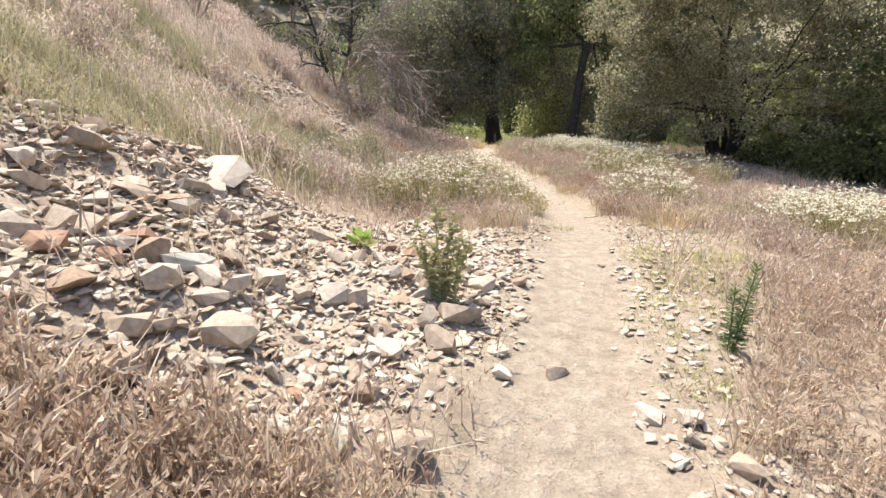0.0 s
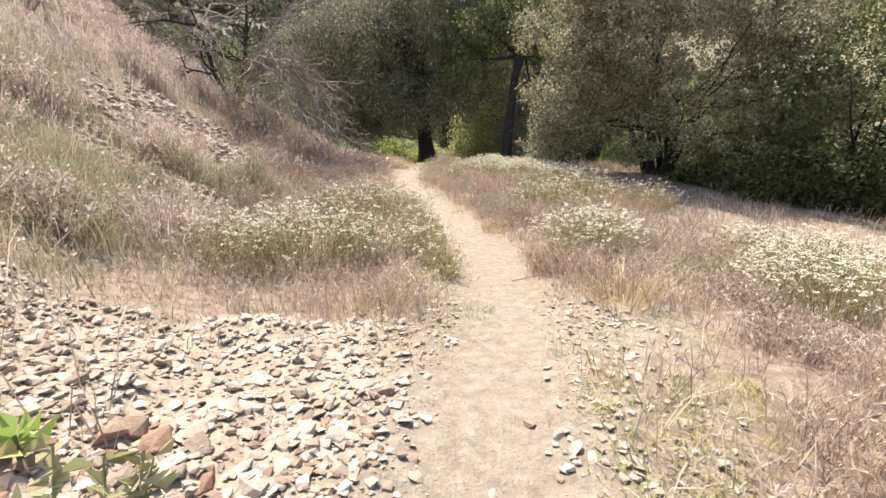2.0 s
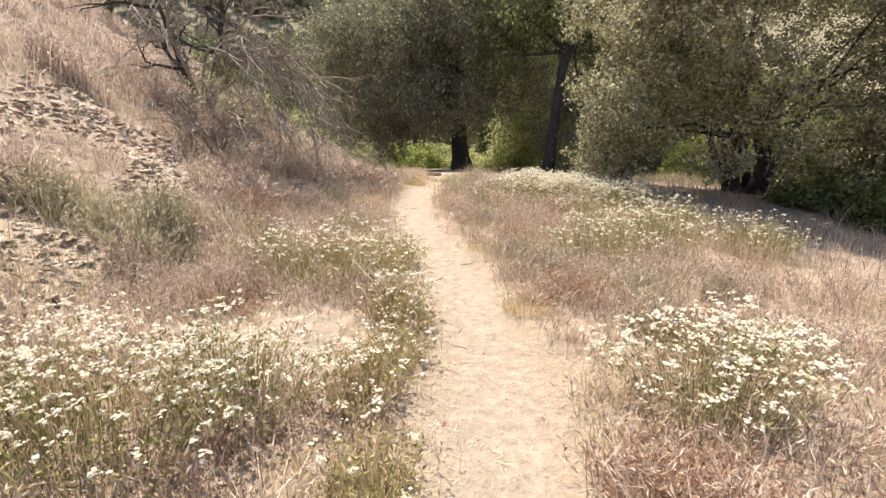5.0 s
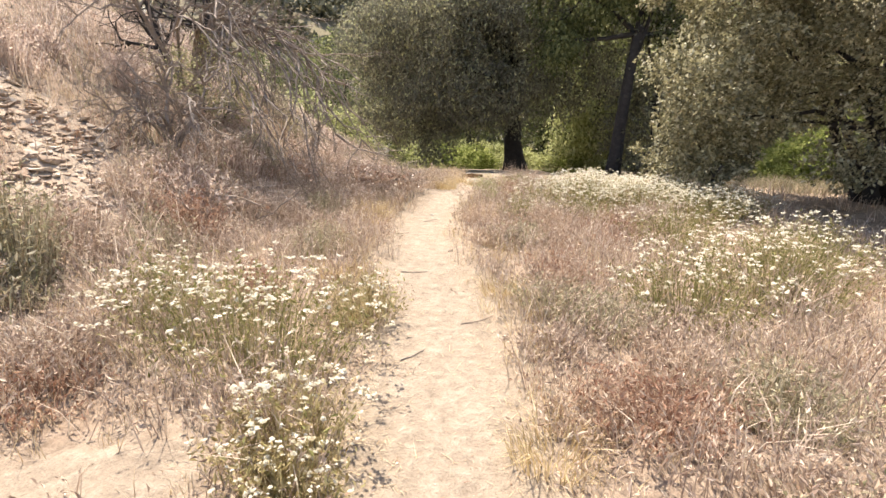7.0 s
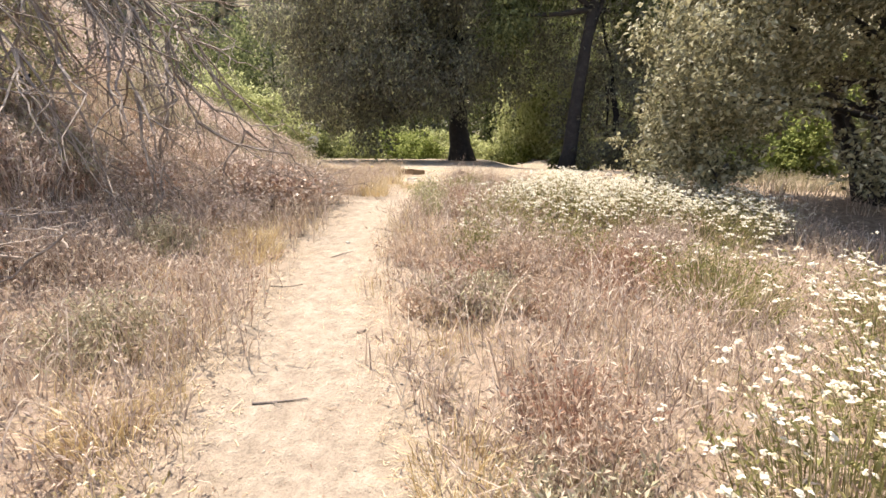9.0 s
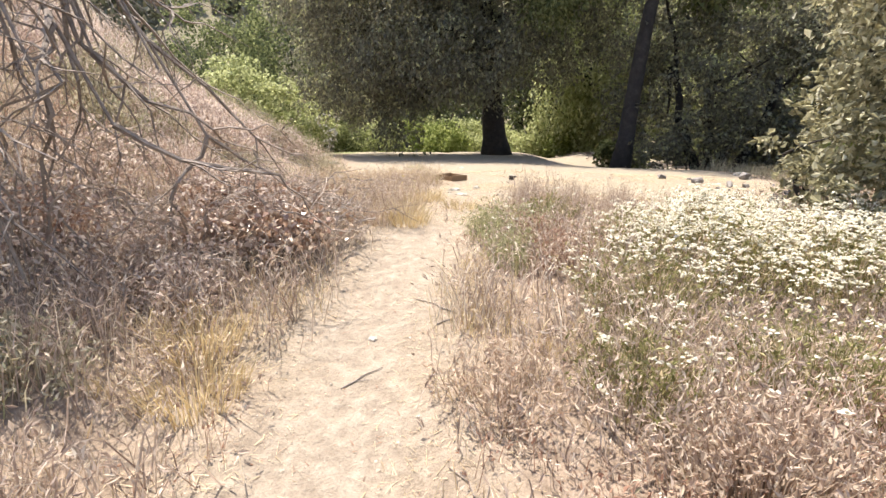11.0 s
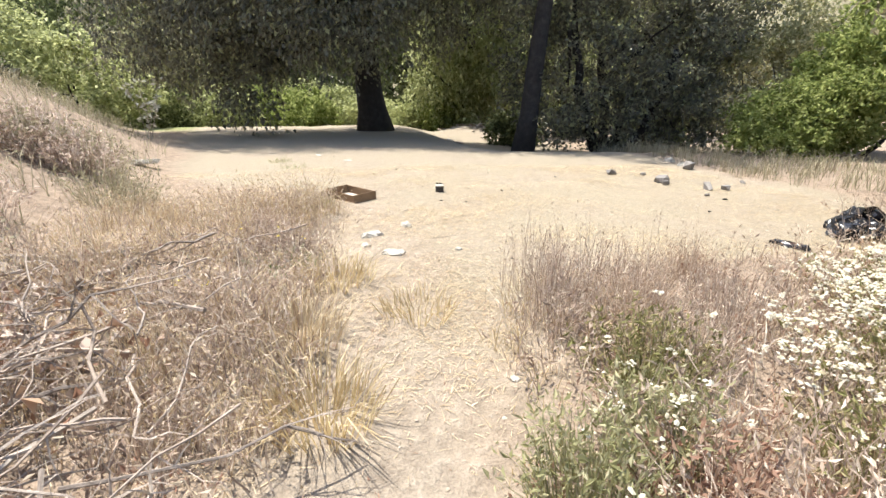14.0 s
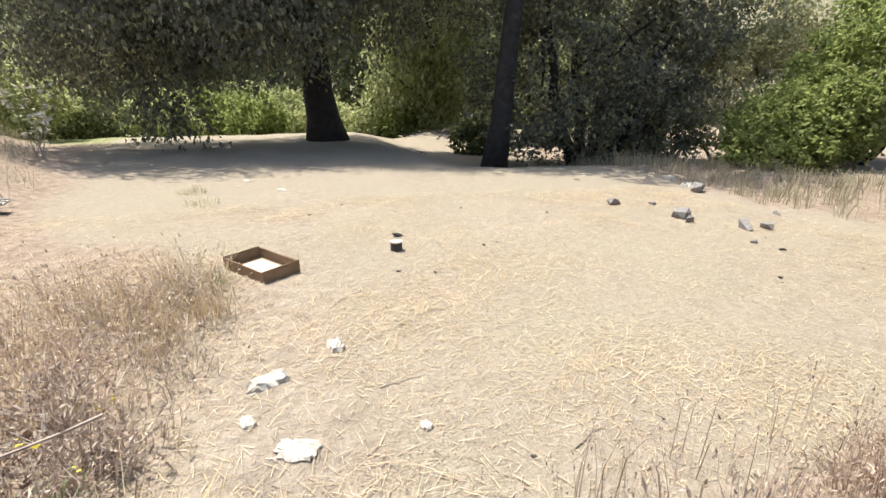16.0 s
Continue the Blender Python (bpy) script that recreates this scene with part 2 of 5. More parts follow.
def vnoise(x, y, size):
    """Value noise over the plan, 0 to 1, with lumps of that size."""
    u, v = np.asarray(x, float) / size + 71.3, np.asarray(y, float) / size + 37.7
    i, j = np.floor(u).astype(int), np.floor(v).astype(int)
    a, b = u - i, v - j
    a, b = a * a * (3 - 2 * a), b * b * (3 - 2 * b)
    g = lambda p, q: LATTICE[p % 256, q % 256]
    return (g(i, j) * (1 - a) + g(i + 1, j) * a) * (1 - b) + (g(i, j + 1) * (1 - a) + g(i + 1, j + 1) * a) * b


def trail_off(x, y):
    return np.abs(np.asarray(x, float) - np.interp(y, TRAIL_Y, TRAIL_X))


def clearing(x, y):
    """1 on the trampled clearing, 0 off it."""
    x, y = np.asarray(x, float), np.asarray(y, float)
    wob = (vnoise(x, y, 1.1) - .5) * 1.2
    left = np.interp(y, [19, 21, 23, 26, 32, 42], [1.1, 2.15, 1.55, -.8, -2.4, -4])
    right = np.interp(y, [18.5, 20, 22, 25, 28, 42], [2.2, 5.5, 9.5, 9.6, 10.2, 13])
    right = np.where(y < 20.6, np.interp(y, [18.5, 19.5, 20.2, 20.6], [2.2, 2.7, 3.6, 9]), right)
    return step(-.3, .5, x + wob * .6 - left) * step(-.3, .5, right - x + wob * .6) * step(18.6, 19.6, y) * step(47, 43, y)


def pile(x, y):
    """1 in the middle of the stony fill beside the trail's start, 0 off it."""
    x, y = np.asarray(x, float), np.asarray(y, float)
    edge = np.interp(y, [0, 1.2, 1.8, 3, 4.2, 5.2, 6, 6.6], [-9, -1.2, -.1, .45, .9, .95, .9, .2])
    wob = (vnoise(x, y, .7) - .5) * .9
    return step(-.1, .35, edge - x + wob * .3) * step(1.0, 1.6, y + wob * .6) * step(6.35, 5.7, y + wob * .5) * step(-3.0, -2.3, x)


def bare_patch(x, y):
    """1 on the bare earth between the flowering shrubs."""
    x, y = np.asarray(x, float), np.asarray(y, float)
    wob = (vnoise(x, y, .5) - .5) * .7
    return step(1.15, .75, np.hypot((x - .1) / .85, (y - 9.55) / .9) + wob)


def scree(x, y):
    """1 where loose shale lies on the slope."""
    x, y = np.asarray(x, float), np.asarray(y, float)
    return step(.36, .56, vnoise(x + 3, y, 1.1)) * step(-1.5, -2.1, x) * step(-5.2, -4.0, x) * step(9.2, 10.2, y) * step(14.6, 13.6, y)


def plain(x, y):
    """Height of the ground without its fine relief."""
    x, y = np.asarray(x, float), np.asarray(y, float)
    z = np.interp(y, PROFILE_Y, PROFILE_Z)
    hx, cx = np.interp(y, HILL_Y, HILL_X), np.interp(y, TRAIL_Y, TRAIL_X)
    d = soft(hx - x, .35)
    slope = np.interp(y, [0, 20, 30, 45, 60], [.56, .6, .52, .34, .2])
    z = z + slope * (d + .25 * soft(d - 4, 1.5) - .8 * soft(d - 40, 6))
    r = soft(x - cx - 1.2, .5)
    z = z - np.interp(y, [0, 8, 16, 21, 30], [.13, .11, .07, .035, .03]) * np.minimum(r, 25)
    z = z + .7 * np.exp(-((x - 10.2) ** 2 / 7 + (y - 43) ** 2 / 4))
    # the bank down to the wash
    z = z - .55 * step(29, 33.5, y) * step(5.5, 8, x) * step(60, 45, y)
    # the slope across the valley
    z = z + .35 * soft(x - 45, 6)
    return z


def height(x, y):
    x, y = np.asarray(x, float), np.asarray(y, float)
    t = step(.25, .9, trail_off(x, y)) * (1 - .75 * clearing(x, y))
    rough = (vnoise(x, y, .9) - .5) * .10 + (vnoise(x, y, .33) - .5) * .05 + (vnoise(x, y, .12) - .5) * .02
    hill = step(0, 4, np.interp(y, HILL_Y, HILL_X) - x)
    rough = rough * (.25 + .75 * t) * (1 + 1.2 * pile(x, y)) + hill * (vnoise(x, y, 2.6) - .5) * .5
    far = step(50, 160, np.hypot(x, y - 20))
    return plain(x, y) + rough - .05 * (1 - step(.2, .65, trail_off(x, y))) * step(20, 18, y) + far * (vnoise(x, y, 37) - .5) * 14 + far * (vnoise(x, y, 11) - .5) * 4


# ---- mesh helpers ----
def link_mesh(name, V, T, mat, smooth=False):
    V, T = np.asarray(V, np.float32), np.asarray(T, np.int32)
    me = bpy.data.meshes.new(name)
    me.vertices.add(len(V))
    me.vertices.foreach_set("co", V.ravel())
    k = T.shape[1]
    me.loops.add(T.size)
    me.loops.foreach_set("vertex_index", T.ravel())
    me.polygons.add(len(T))
    me.polygons.foreach_set("loop_start", np.arange(0, T.size, k, dtype=np.int32))
    me.polygons.foreach_set("loop_total", np.full(len(T), k, np.int32))
    me.polygons.foreach_set("use_smooth", np.full(len(T), smooth, bool))
    me.update(calc_edges=True)
    me.validate()
    if mat:
        me.materials.append(mat)
    return me


def join(bits):
    """Several (vertices, triangles) as one."""
    vs, ts, n = [], [], 0
    for v, t in bits:
        if len(v):
            vs.append(v)
            ts.append(t + n)
            n += len(v)
    return np.concatenate(vs), np.concatenate(ts)


def thing(name, at=(0, 0, 0), label="", category="", group="", kind=""):
    ob = new(name)
    ob.empty_display_size = .1
    ob.location = at
    return tagged(ob, label, category, group, kind)


def part(name, geo, mat, parent, label="", smooth=False):
    """One mesh of its own under a thing; the geometry is given in the thing's own space."""
    ob = new(name, link_mesh(name, *geo, mat, smooth))
    ob.parent = parent
    return tagged(ob, label) if label else ob


def stuff(name, geo, mat, label, category):
    return tagged(new(name, link_mesh(name, *geo, mat)), label, category, kind="stuff")


def unit(v):
    return v / np.maximum(np.linalg.norm(v, axis=-1, keepdims=True), 1e-9)


def sphere_dirs(n, rng):
    return unit(rng.normal(size=(n, 3)))


def blades(P, H, W, lean, rng, droop=.35):
    """Bent, tapering blades that stand at P; lean: sideways vector over the whole length."""
    n = len(P)
    a = rng.random(n) * 2 * np.pi
    side = np.stack([np.cos(a), np.sin(a), 0 * a], 1) * (W / 2)[:, None]
    up = np.zeros((n, 3))
    up[:, 2] = H
    mid = P + up * .55 + lean * .35
    tip = P + up * (1 - droop * rng.random(n))[:, None] + lean
    V = np.stack([P - side, P + side, mid - side * .75, mid + side * .75, tip], 1).reshape(-1, 3)
    o = (np.arange(n) * 5)[:, None, None]
    T = (np.array([[0, 1, 3], [0, 3, 2], [2, 3, 4]])[None] + o).reshape(-1, 3)
    return V, T


def leaves(P, D, L, W, rng, fold=.25):
    """Pointed leaves from P along D, creased along the middle."""
    n = len(P)
    D = unit(D)
    s = unit(np.cross(D, sphere_dirs(n, rng)))
    nrm = np.cross(s, D)
    m = P + D * (L * .45)[:, None] + nrm * (L * fold * .3)[:, None]
    V = np.stack([P, m - s * (W / 2)[:, None] + nrm * (W * fold)[:, None], m + s * (W / 2)[:, None] + nrm * (W * fold)[:, None], P + D * L[:, None]], 1).reshape(-1, 3)
    o = (np.arange(n) * 4)[:, None, None]
    T = (np.array([[0, 3, 1], [0, 2, 3]])[None] + o).reshape(-1, 3)
    return V, T


def domes(P, S, rng, sides=5):
    """Small flattened flower heads."""
    n = len(P)
    a = np.arange(sides) / sides * 2 * np.pi
    ring = np.stack([np.cos(a), np.sin(a), -.35 + 0 * a], 1)
    rad = (.75 + .5 * rng.random((n, sides)))[..., None]
    tilt = rng.normal(size=(n, 1, 3)) * .3
    rim = ring[None] * rad
    rim = rim + np.cross(tilt, rim)
    V = np.concatenate([np.tile([[[0, 0, .4]]], (n, 1, 1)), rim], 1) * S[:, None, None] + P[:, None]
    tri = np.array([[0, 1 + k, 1 + (k + 1) % sides] for k in range(sides)])
    T = (tri[None] + (np.arange(n) * (sides + 1))[:, None, None]).reshape(-1, 3)
    return V.reshape(-1, 3), T


def tube(points, radii, sides=6):
    P = np.asarray(points, float)
    d = unit(np.gradient(P, axis=0))
    ref = np.array([.31, .17, .93]) if abs(d[0][2]) < .9 else np.array([1., .1, 0])
    s = unit(np.cross(d, ref))
    t = np.cross(d, s)
    a = np.arange(sides) / sides * 2 * np.pi
    V = P[:, None] + (s[:, None] * np.cos(a)[None, :, None] + t[:, None] * np.sin(a)[None, :, None]) * np.asarray(radii, float)[:, None, None]
    n = len(P)
    T = []
    for i in range(n - 1):
        for k in range(sides):
            q = [i * sides + k, i * sides + (k + 1) % sides, (i + 1) * sides + (k + 1) % sides, (i + 1) * sides + k]
            T += [[q[0], q[1], q[2]], [q[0], q[2], q[3]]]
    for k in range(1, sides - 1):
        T += [[0, k + 1, k], [(n - 1) * sides, (n - 1) * sides + k, (n - 1) * sides + k + 1]]
    return V.reshape(-1, 3), np.array(T)


def crooked(a, b, n, amount, rng):
    """A line from a to b with kinks."""
    u = np.linspace(0, 1, n)[:, None]
    P = np.asarray(a, float) * (1 - u) + np.asarray(b, float) * u
    k = rng.normal(size=(n, 3)) * amount * np.linalg.norm(np.subtract(b, a))
    k[0] = 0
    return P + np.cumsum(k, 0) * np.sin(u * np.pi * .5) * .6


def twigs(base, direction, length, radius, depth, rng, out, bend=.09, kids=3, spread=.75, fall=0.0):
    """Branch wood, split again and again; out gathers tubes, tips are returned."""
    direction = unit(np.asarray(direction, float))
    end = np.asarray(base) + direction * length + np.array([0, 0, -fall * length])
    P = crooked(base, end, 5 if depth > 0 else 4, bend, rng)
    out.append(tube(P, np.linspace(radius, radius * (.45 if depth else .25), len(P)), 5 if radius > .02 else 3))
    tips = [P[-1]]
    if depth:
        for k in range(kids):
            i = rng.integers(2, len(P)) if k else len(P) - 1
            d = unit(direction + rng.normal(size=3) * spread)
            tips += twigs(P[i], d, length * (.5 + .3 * rng.random()), radius * .5, depth - 1, rng, out, bend, kids, spread, fall)
    return tips


def hull_rock(rng, flat=.5, extra=3):
    """A broken, sharp-edged stone about 1 across, lying with its base at 0."""
    d = sphere_dirs(8 + extra, rng)
    pts = np.sign(d) * np.abs(d) ** .62 * np.array([.5, .40, .5 * flat]) * (.78 + .34 * rng.random((8 + extra, 1)))
    bm = bmesh.new()
    for p in pts:
        bm.verts.new(p)
    bmesh.ops.convex_hull(bm, input=bm.verts)
    for v in [v for v in bm.verts if not v.link_faces]:
        bm.verts.remove(v)
    bmesh.ops.triangulate(bm, faces=bm.faces)
    bm.verts.index_update()
    V = np.array([v.co[:] for v in bm.verts])
    T = np.array([[v.index for v in f.verts] for f in bm.faces])
    bm.free()
    V[:, 2] -= V[:, 2].min()
    return V, T


def turn_z(V, a):
    c, s = np.cos(a), np.sin(a)
    return np.stack([V[..., 0] * c - V[..., 1] * s, V[..., 0] * s + V[..., 1] * c, V[..., 2]], -1)


def strew(kinds, P, S, rng, tilt=.35):
    """Many small pieces joined: kinds of (vertices, triangles), places, sizes."""
    bits = []
    pick = rng.integers(0, len(kinds), len(P))
    for k, (v, t) in enumerate(kinds):
        i = np.nonzero(pick == k)[0]
        if not len(i):
            continue
        c = v - v.mean(0)
        m = len(i)
        w = c[None] * S[i][:, None, None]
        w = w + np.cross((rng.normal(size=(m, 1, 3)) * tilt), w)
        a = rng.random(m) * 6.283
        w = turn_z(w, a[:, None]) + P[i][:, None]
        bits.append((w.reshape(-1, 3), (t[None] + (np.arange(m) * len(v))[:, None, None]).reshape(-1, 3)))
    return join(bits)


def on_ground(x, y, sink=0.0):
    return np.stack([x, y, height(x, y) - sink], -1)


# ---- ground: one sheet to the horizon ----
def axis(lo, hi, fine, a, b):
    mid = np.arange(a, b, fine)
    out, x, s = [], b, fine
    while x < hi:
        out.append(x)
        s *= 1.13
        x += s
    left, x, s = [], a - fine, fine
    while x > lo:
        left.append(x)
        s *= 1.13
        x -= s
    return np.array(left[::-1] + list(mid) + out)


def build_ground():
    xs, ys = axis(-900, 900, .1, -5.5, 9.5), axis(-700, 1500, .1, -.5, 25)
    X, Y = np.meshgrid(xs, ys)
    x, y = X.ravel(), Y.ravel()
    V = np.stack([x, y, height(x, y)], 1)
    nx, ny = len(xs), len(ys)
    i = (np.arange(ny - 1)[:, None] * nx + np.arange(nx - 1)[None]).ravel()
    Q = np.stack([i, i + 1, i + 1 + nx, i + nx], 1)
    ob = tagged(new("ground", link_mesh("ground", V, Q, M_GROUND, True)), "dry hillside earth with a trodden dirt trail", "ground", kind="structure")
    wob = (vnoise(x, y, .45) - .5) * .35 + (vnoise(x, y, .16) - .5) * .2
    off = trail_off(x, y)
    trail = (1 - step(.22, .55, off + wob)) * (1 - .6 * clearing(x, y))
    wash = step(6.5, 8, x) * step(15, 12, x) * step(36.5, 38, y) * step(52, 47, y)
    trail = np.maximum(trail, wash * step(.35, .5, vnoise(x, y, 1.3)))
    bare = step(.55, .75, vnoise(x, y, 1.7)) * step(2.2, 1.0, off) * .6 * step(8.2, 6.8, y)
    masks = {"trail": np.maximum(np.maximum(trail, bare), bare_patch(x, y)), "straw": np.maximum(clearing(x, y), step(1.1, .5, off + wob) * .55),
             "stony": np.maximum(pile(x, y), scree(x, y)), "far": step(46, 60, np.hypot(x, y - 12)), "meadow": step(38.5, 41, y + wob) * step(7.5, 6, x) * step(75, 60, y)}
    for key, value in masks.items():
        ob.data.attributes.new(key, "FLOAT", "POINT").data.foreach_set("value", value.astype(np.float32))


build_ground()


# ---- trees ----
def lobed_crown(lobes, clumps, per, clump_r, leaf, rng, squash=.75, hang=0.0):
    """Leaves in clumps over the skins of several lobes (centre, radii), thinning inwards."""
    vol = np.array([r[0] * r[1] + r[0] * r[2] for _, r in lobes], float)
    pick = rng.choice(len(lobes), clumps, p=vol / vol.sum())
    d = sphere_dirs(clumps, rng)
    C = np.array([lobes[i][0] for i in pick]) + d * np.array([lobes[i][1] for i in pick]) * (.55 + .5 * rng.random((clumps, 1)) ** .6)
    n = clumps * per
    k = np.repeat(np.arange(clumps), per)
    off = sphere_dirs(n, rng) * (rng.random((n, 1)) ** .5) * (clump_r * (.5 + .9 * rng.random(clumps)))[k][:, None]
    off[:, 2] *= squash
    if hang:
        off[:, 2] -= hang * rng.random(n) ** 2 * clump_r * 2
    P = C[k] + off
    D = sphere_dirs(n, rng) + unit(off) * .7 + np.array([0, 0, -.25 - hang])
    L = leaf * (.6 + .8 * rng.random(n))
    return leaves(P, D, L, L * (.45 + .3 * rng.random(n)), rng), C


def tree(name, at, trunk_r, trunk_h, lobes, clumps, per, clump_r, leaf, mat, label, seed, category="tree", lean=(0, 0), stems=1, limb_n=7, hang=0.0, group=""):
    """A tree with a tapered trunk (or several stems), limbs towards its lobes and a crown of leaves."""
    rng = R(seed)
    base = np.array([at[0], at[1], float(height(at[0], at[1])) - .08])
    ob = thing(name, base, label, category, group)
    forks = []
    for s in range(stems):
        a = s / max(stems, 1) * 6.283 + rng.random()
        out = np.array([np.cos(a), np.sin(a), 0]) * (0 if stems == 1 else .25 + .35 * rng.random())
        top = out * (1 if stems == 1 else 1.0 + trunk_h * .9) + np.array([lean[0], lean[1], trunk_h * (.8 + .4 * rng.random() if stems > 1 else 1)])
        P = crooked(out, top, 8, .02 if stems == 1 else .06, rng)
        rr = trunk_r * np.interp(np.linspace(0, 1, 8), [0, .08, .3, 1], [1.5, 1.12, .95, .55])
        stem = part("trunk", tube(P, rr, 10), M_BARK, ob, "rough dark bark", True)
        forks += [(P[-k], stem) for k in range(1, 6 if stems == 1 else 4)]
    for k in range(limb_n):
        c = np.array(lobes[k % len(lobes)][0], float) + rng.normal(size=3) * np.array(lobes[k % len(lobes)][1]) * .35
        f, stem = forks[rng.integers(len(forks))]
        P = crooked(f, c, 7, .05, rng)
        part("limb", tube(P, np.linspace(trunk_r * .45, trunk_r * .1, 7), 6), M_BARK, stem, "", True)
    geo, _ = lobed_crown(lobes, clumps, per, clump_r, leaf, rng, hang=hang)
    part("crown", geo, mat, ob, "crown of many small leaves")
    return ob


DARK = "dark evergreen tree with dense drooping foliage behind the clearing"
tree("large_dark_tree", (4.0, 38.0), .56, 6.5, [((-.8, 0, 9.5), (4.6, 5.0, 5.5)), ((-4.2, -1, 6.5), (4.2, 4, 3.6)), ((0, 0, 15), (4.8, 4.5, 5)), ((-2.5, -3, 4.6), (4.5, 2.6, 1.9)), ((-7, 0, 4.6), (3, 3, 2.6)), ((2.2, -1.5, 6.2), (2.4, 2.2, 2.6)), ((-4.6, -2, 2.6), (1.2, 1.0, 1.8)), ((-4.5, -2.4, 8.5), (4.2, 3.4, 2.2)), ((-.5, -3.0, 9.5), (3.8, 3.2, 2.2)), ((-7.5, -1.5, 8), (3, 3, 2))],
     2300, 62, .75, .155, M_DARK, "large dark tree with a thick leaning trunk", 11, lean=(-.7, 0), limb_n=10, hang=.6)
tree("pine_tree", (8.4, 32.6), .30, 10.0, [((1.9, .5, 9.5), (2.4, 2.4, 1.6)), ((-2.0, .5, 9.0), (2.2, 2.2, 1.5)), ((.3, 0, 13), (3.4, 3.2, 3.0)), ((3.4, -.2, 7.2), (1.6, 1.4, 1.0)), ((-2.8, .2, 7.0), (1.5, 1.4, 1.0))],
     420, 34, .7, .20, M_MID, "tall dark-trunked tree forking above the clearing's edge", 12, lean=(.9, .1), limb_n=10, hang=.5)
tree("leafy_dark_tree", (13.0, 34.2), .2, 4.0, [((0, 0, 4.0), (3.6, 2.8, 3.4)), ((-2.4, -.6, 3.0), (2.6, 2.2, 2.5)), ((2.4, -.6, 3.2), (2.0, 2.0, 2.8)), ((.5, 0, 8.5), (4.2, 3.6, 4.2)), ((-3, .5, 7), (2.6, 2.4, 3)), ((.2, -1.6, 1.5), (3.2, 1.4, 1.4)), ((3.4, -.4, 7.6), (2.8, 2.4, 3.6)), ((2.8, -.6, 4.6), (2.0, 1.8, 2.0))],
     950, 52, .60, .155, M_DARK, "dark tree leafy down to the ground", 13, stems=4, limb_n=10, hang=.25)
tree("willow", (10.2, 45.5), .25, 5, [((0, 0, 7), (2.8, 2.4, 4.2)), ((-1.6, -.4, 4.2), (1.7, 1.5, 2.4)), ((1.6, -.4, 4.6), (1.8, 1.6, 2.6)), ((0, 0, 12), (2.6, 2.4, 4)), ((.2, -.6, 2.4), (1.8, 1.2, 1.4))],
     620, 36, .7, .24, M_SUNLIT_LEAF, "drooping tree between dark trees, leaves coloured pale as if sunlit", 28, limb_n=9, hang=.8)
BACK = [(-12, 56, 5, 13), (11.5, 56, 6, 18), (17.0, 46, 6, 17), (25, 55, 6, 16), (-1, 66, 6, 18), (36, 56, 7, 8), (8, 60, 7, 20), (-20, 60, 6, 14)]
# tree 2 takes the pale leaf colour to pass for sunlit foliage behind the dark tree
for i, (x, y, r, h) in enumerate(BACK):
    tree("background_tree", (x, y), .35, h * .35, [((0, 0, h * .5), (r, r * .9, h * .3)), ((-r * .5, -1, h * .33), (r * .7, r * .6, h * .2)), ((r * .5, -1, h * .36), (r * .7, r * .6, h * .22)), ((0, 0, h * .8), (r * .75, r * .7, h * .25)), ((0, -r * .4, h * .2), (r * .8, r * .5, h * .13))],
         420, 28, 1.05, .30, M_SUNLIT_LEAF if i == 2 else M_DARK if i == 5 else M_MID, DARK, 30 + i, limb_n=6, hang=.3, group="trees behind the clearing")
lump = R(140)
oak_lobes = [((-.5, -1.2, 4.6), (4.0, 2.9, 2.5)), ((0, -1, 6.8), (3.0, 2.4, 1.8)), ((-4.2, -1.2, 2.2), (1.2, 1.2, 1.0)), ((3.4, -2.0, 2.6), (2.2, 1.8, 1.5)), ((-1.6, -2.3, 1.5), (1.5, 1.0, 1.0)), ((1.6, -2.7, 1.5), (1.8, 1.0, 1.1)), ((4.0, -2.4, 1.4), (1.6, 1.2, 1.1)), ((5.2, -1.2, 2.6), (1.8, 1.6, 1.8)), ((-4.8, -1.6, 2.8), (1.0, 1.1, .9))]
for d in sphere_dirs(34, lump):
    if d[2] > -.5:
        wide = 1.0 if d[2] > -.05 else .78
        oak_lobes.append((tuple(np.array([-.6, -1.3, 4.7]) + d * [4.4 * wide, 3.0 * wide, 3.2]), tuple((.8 + .8 * lump.random()) * np.array([1.1, 1.1, .9]))))
tree("oak", (11.5, 20.0), .14, 2.6, oak_lobes, 1750, 90, .40, .092, M_OAK, "broad grey-green oak on many thin trunks", 14, stems=8, limb_n=24)
tree("oak", (17.2, 16.2), .12, 2.2, [((0, 0, 4.4), (4.2, 3.8, 3.2)), ((-2.6, -1.6, 3.0), (2.4, 2.2, 2.2)), ((0, -2.6, 3.4), (2.8, 1.8, 2.4)), ((1, 0, 7), (3, 3, 2.2))],
     620, 46, .55, .13, M_MID, "dark green oak beside another oak", 24, stems=6, limb_n=12)
# added shrubs that darken the shaded ground below the oaks
for i, (x, y, r) in enumerate([(13.2, 16.3, 1.1), (12.2, 17.9, .8), (15.0, 15.6, 1.5), (16.6, 14.2, 1.6), (14.6, 18.2, 1.5), (18.6, 12.6, 1.7)]):
    tree("shade_fill_shrub", (x, y), .04, .7, [((0, 0, r * .6), (r, r * .9, r * .6)), ((-r * .6, .2, r * .5), (r * .7, r * .6, r * .45))],
         130, 36, .32, .12, M_MID, "added low shrub standing in for the deep shade under the oaks", 190 + i, "shrub", stems=3, limb_n=3, group="shrubs under the oaks")
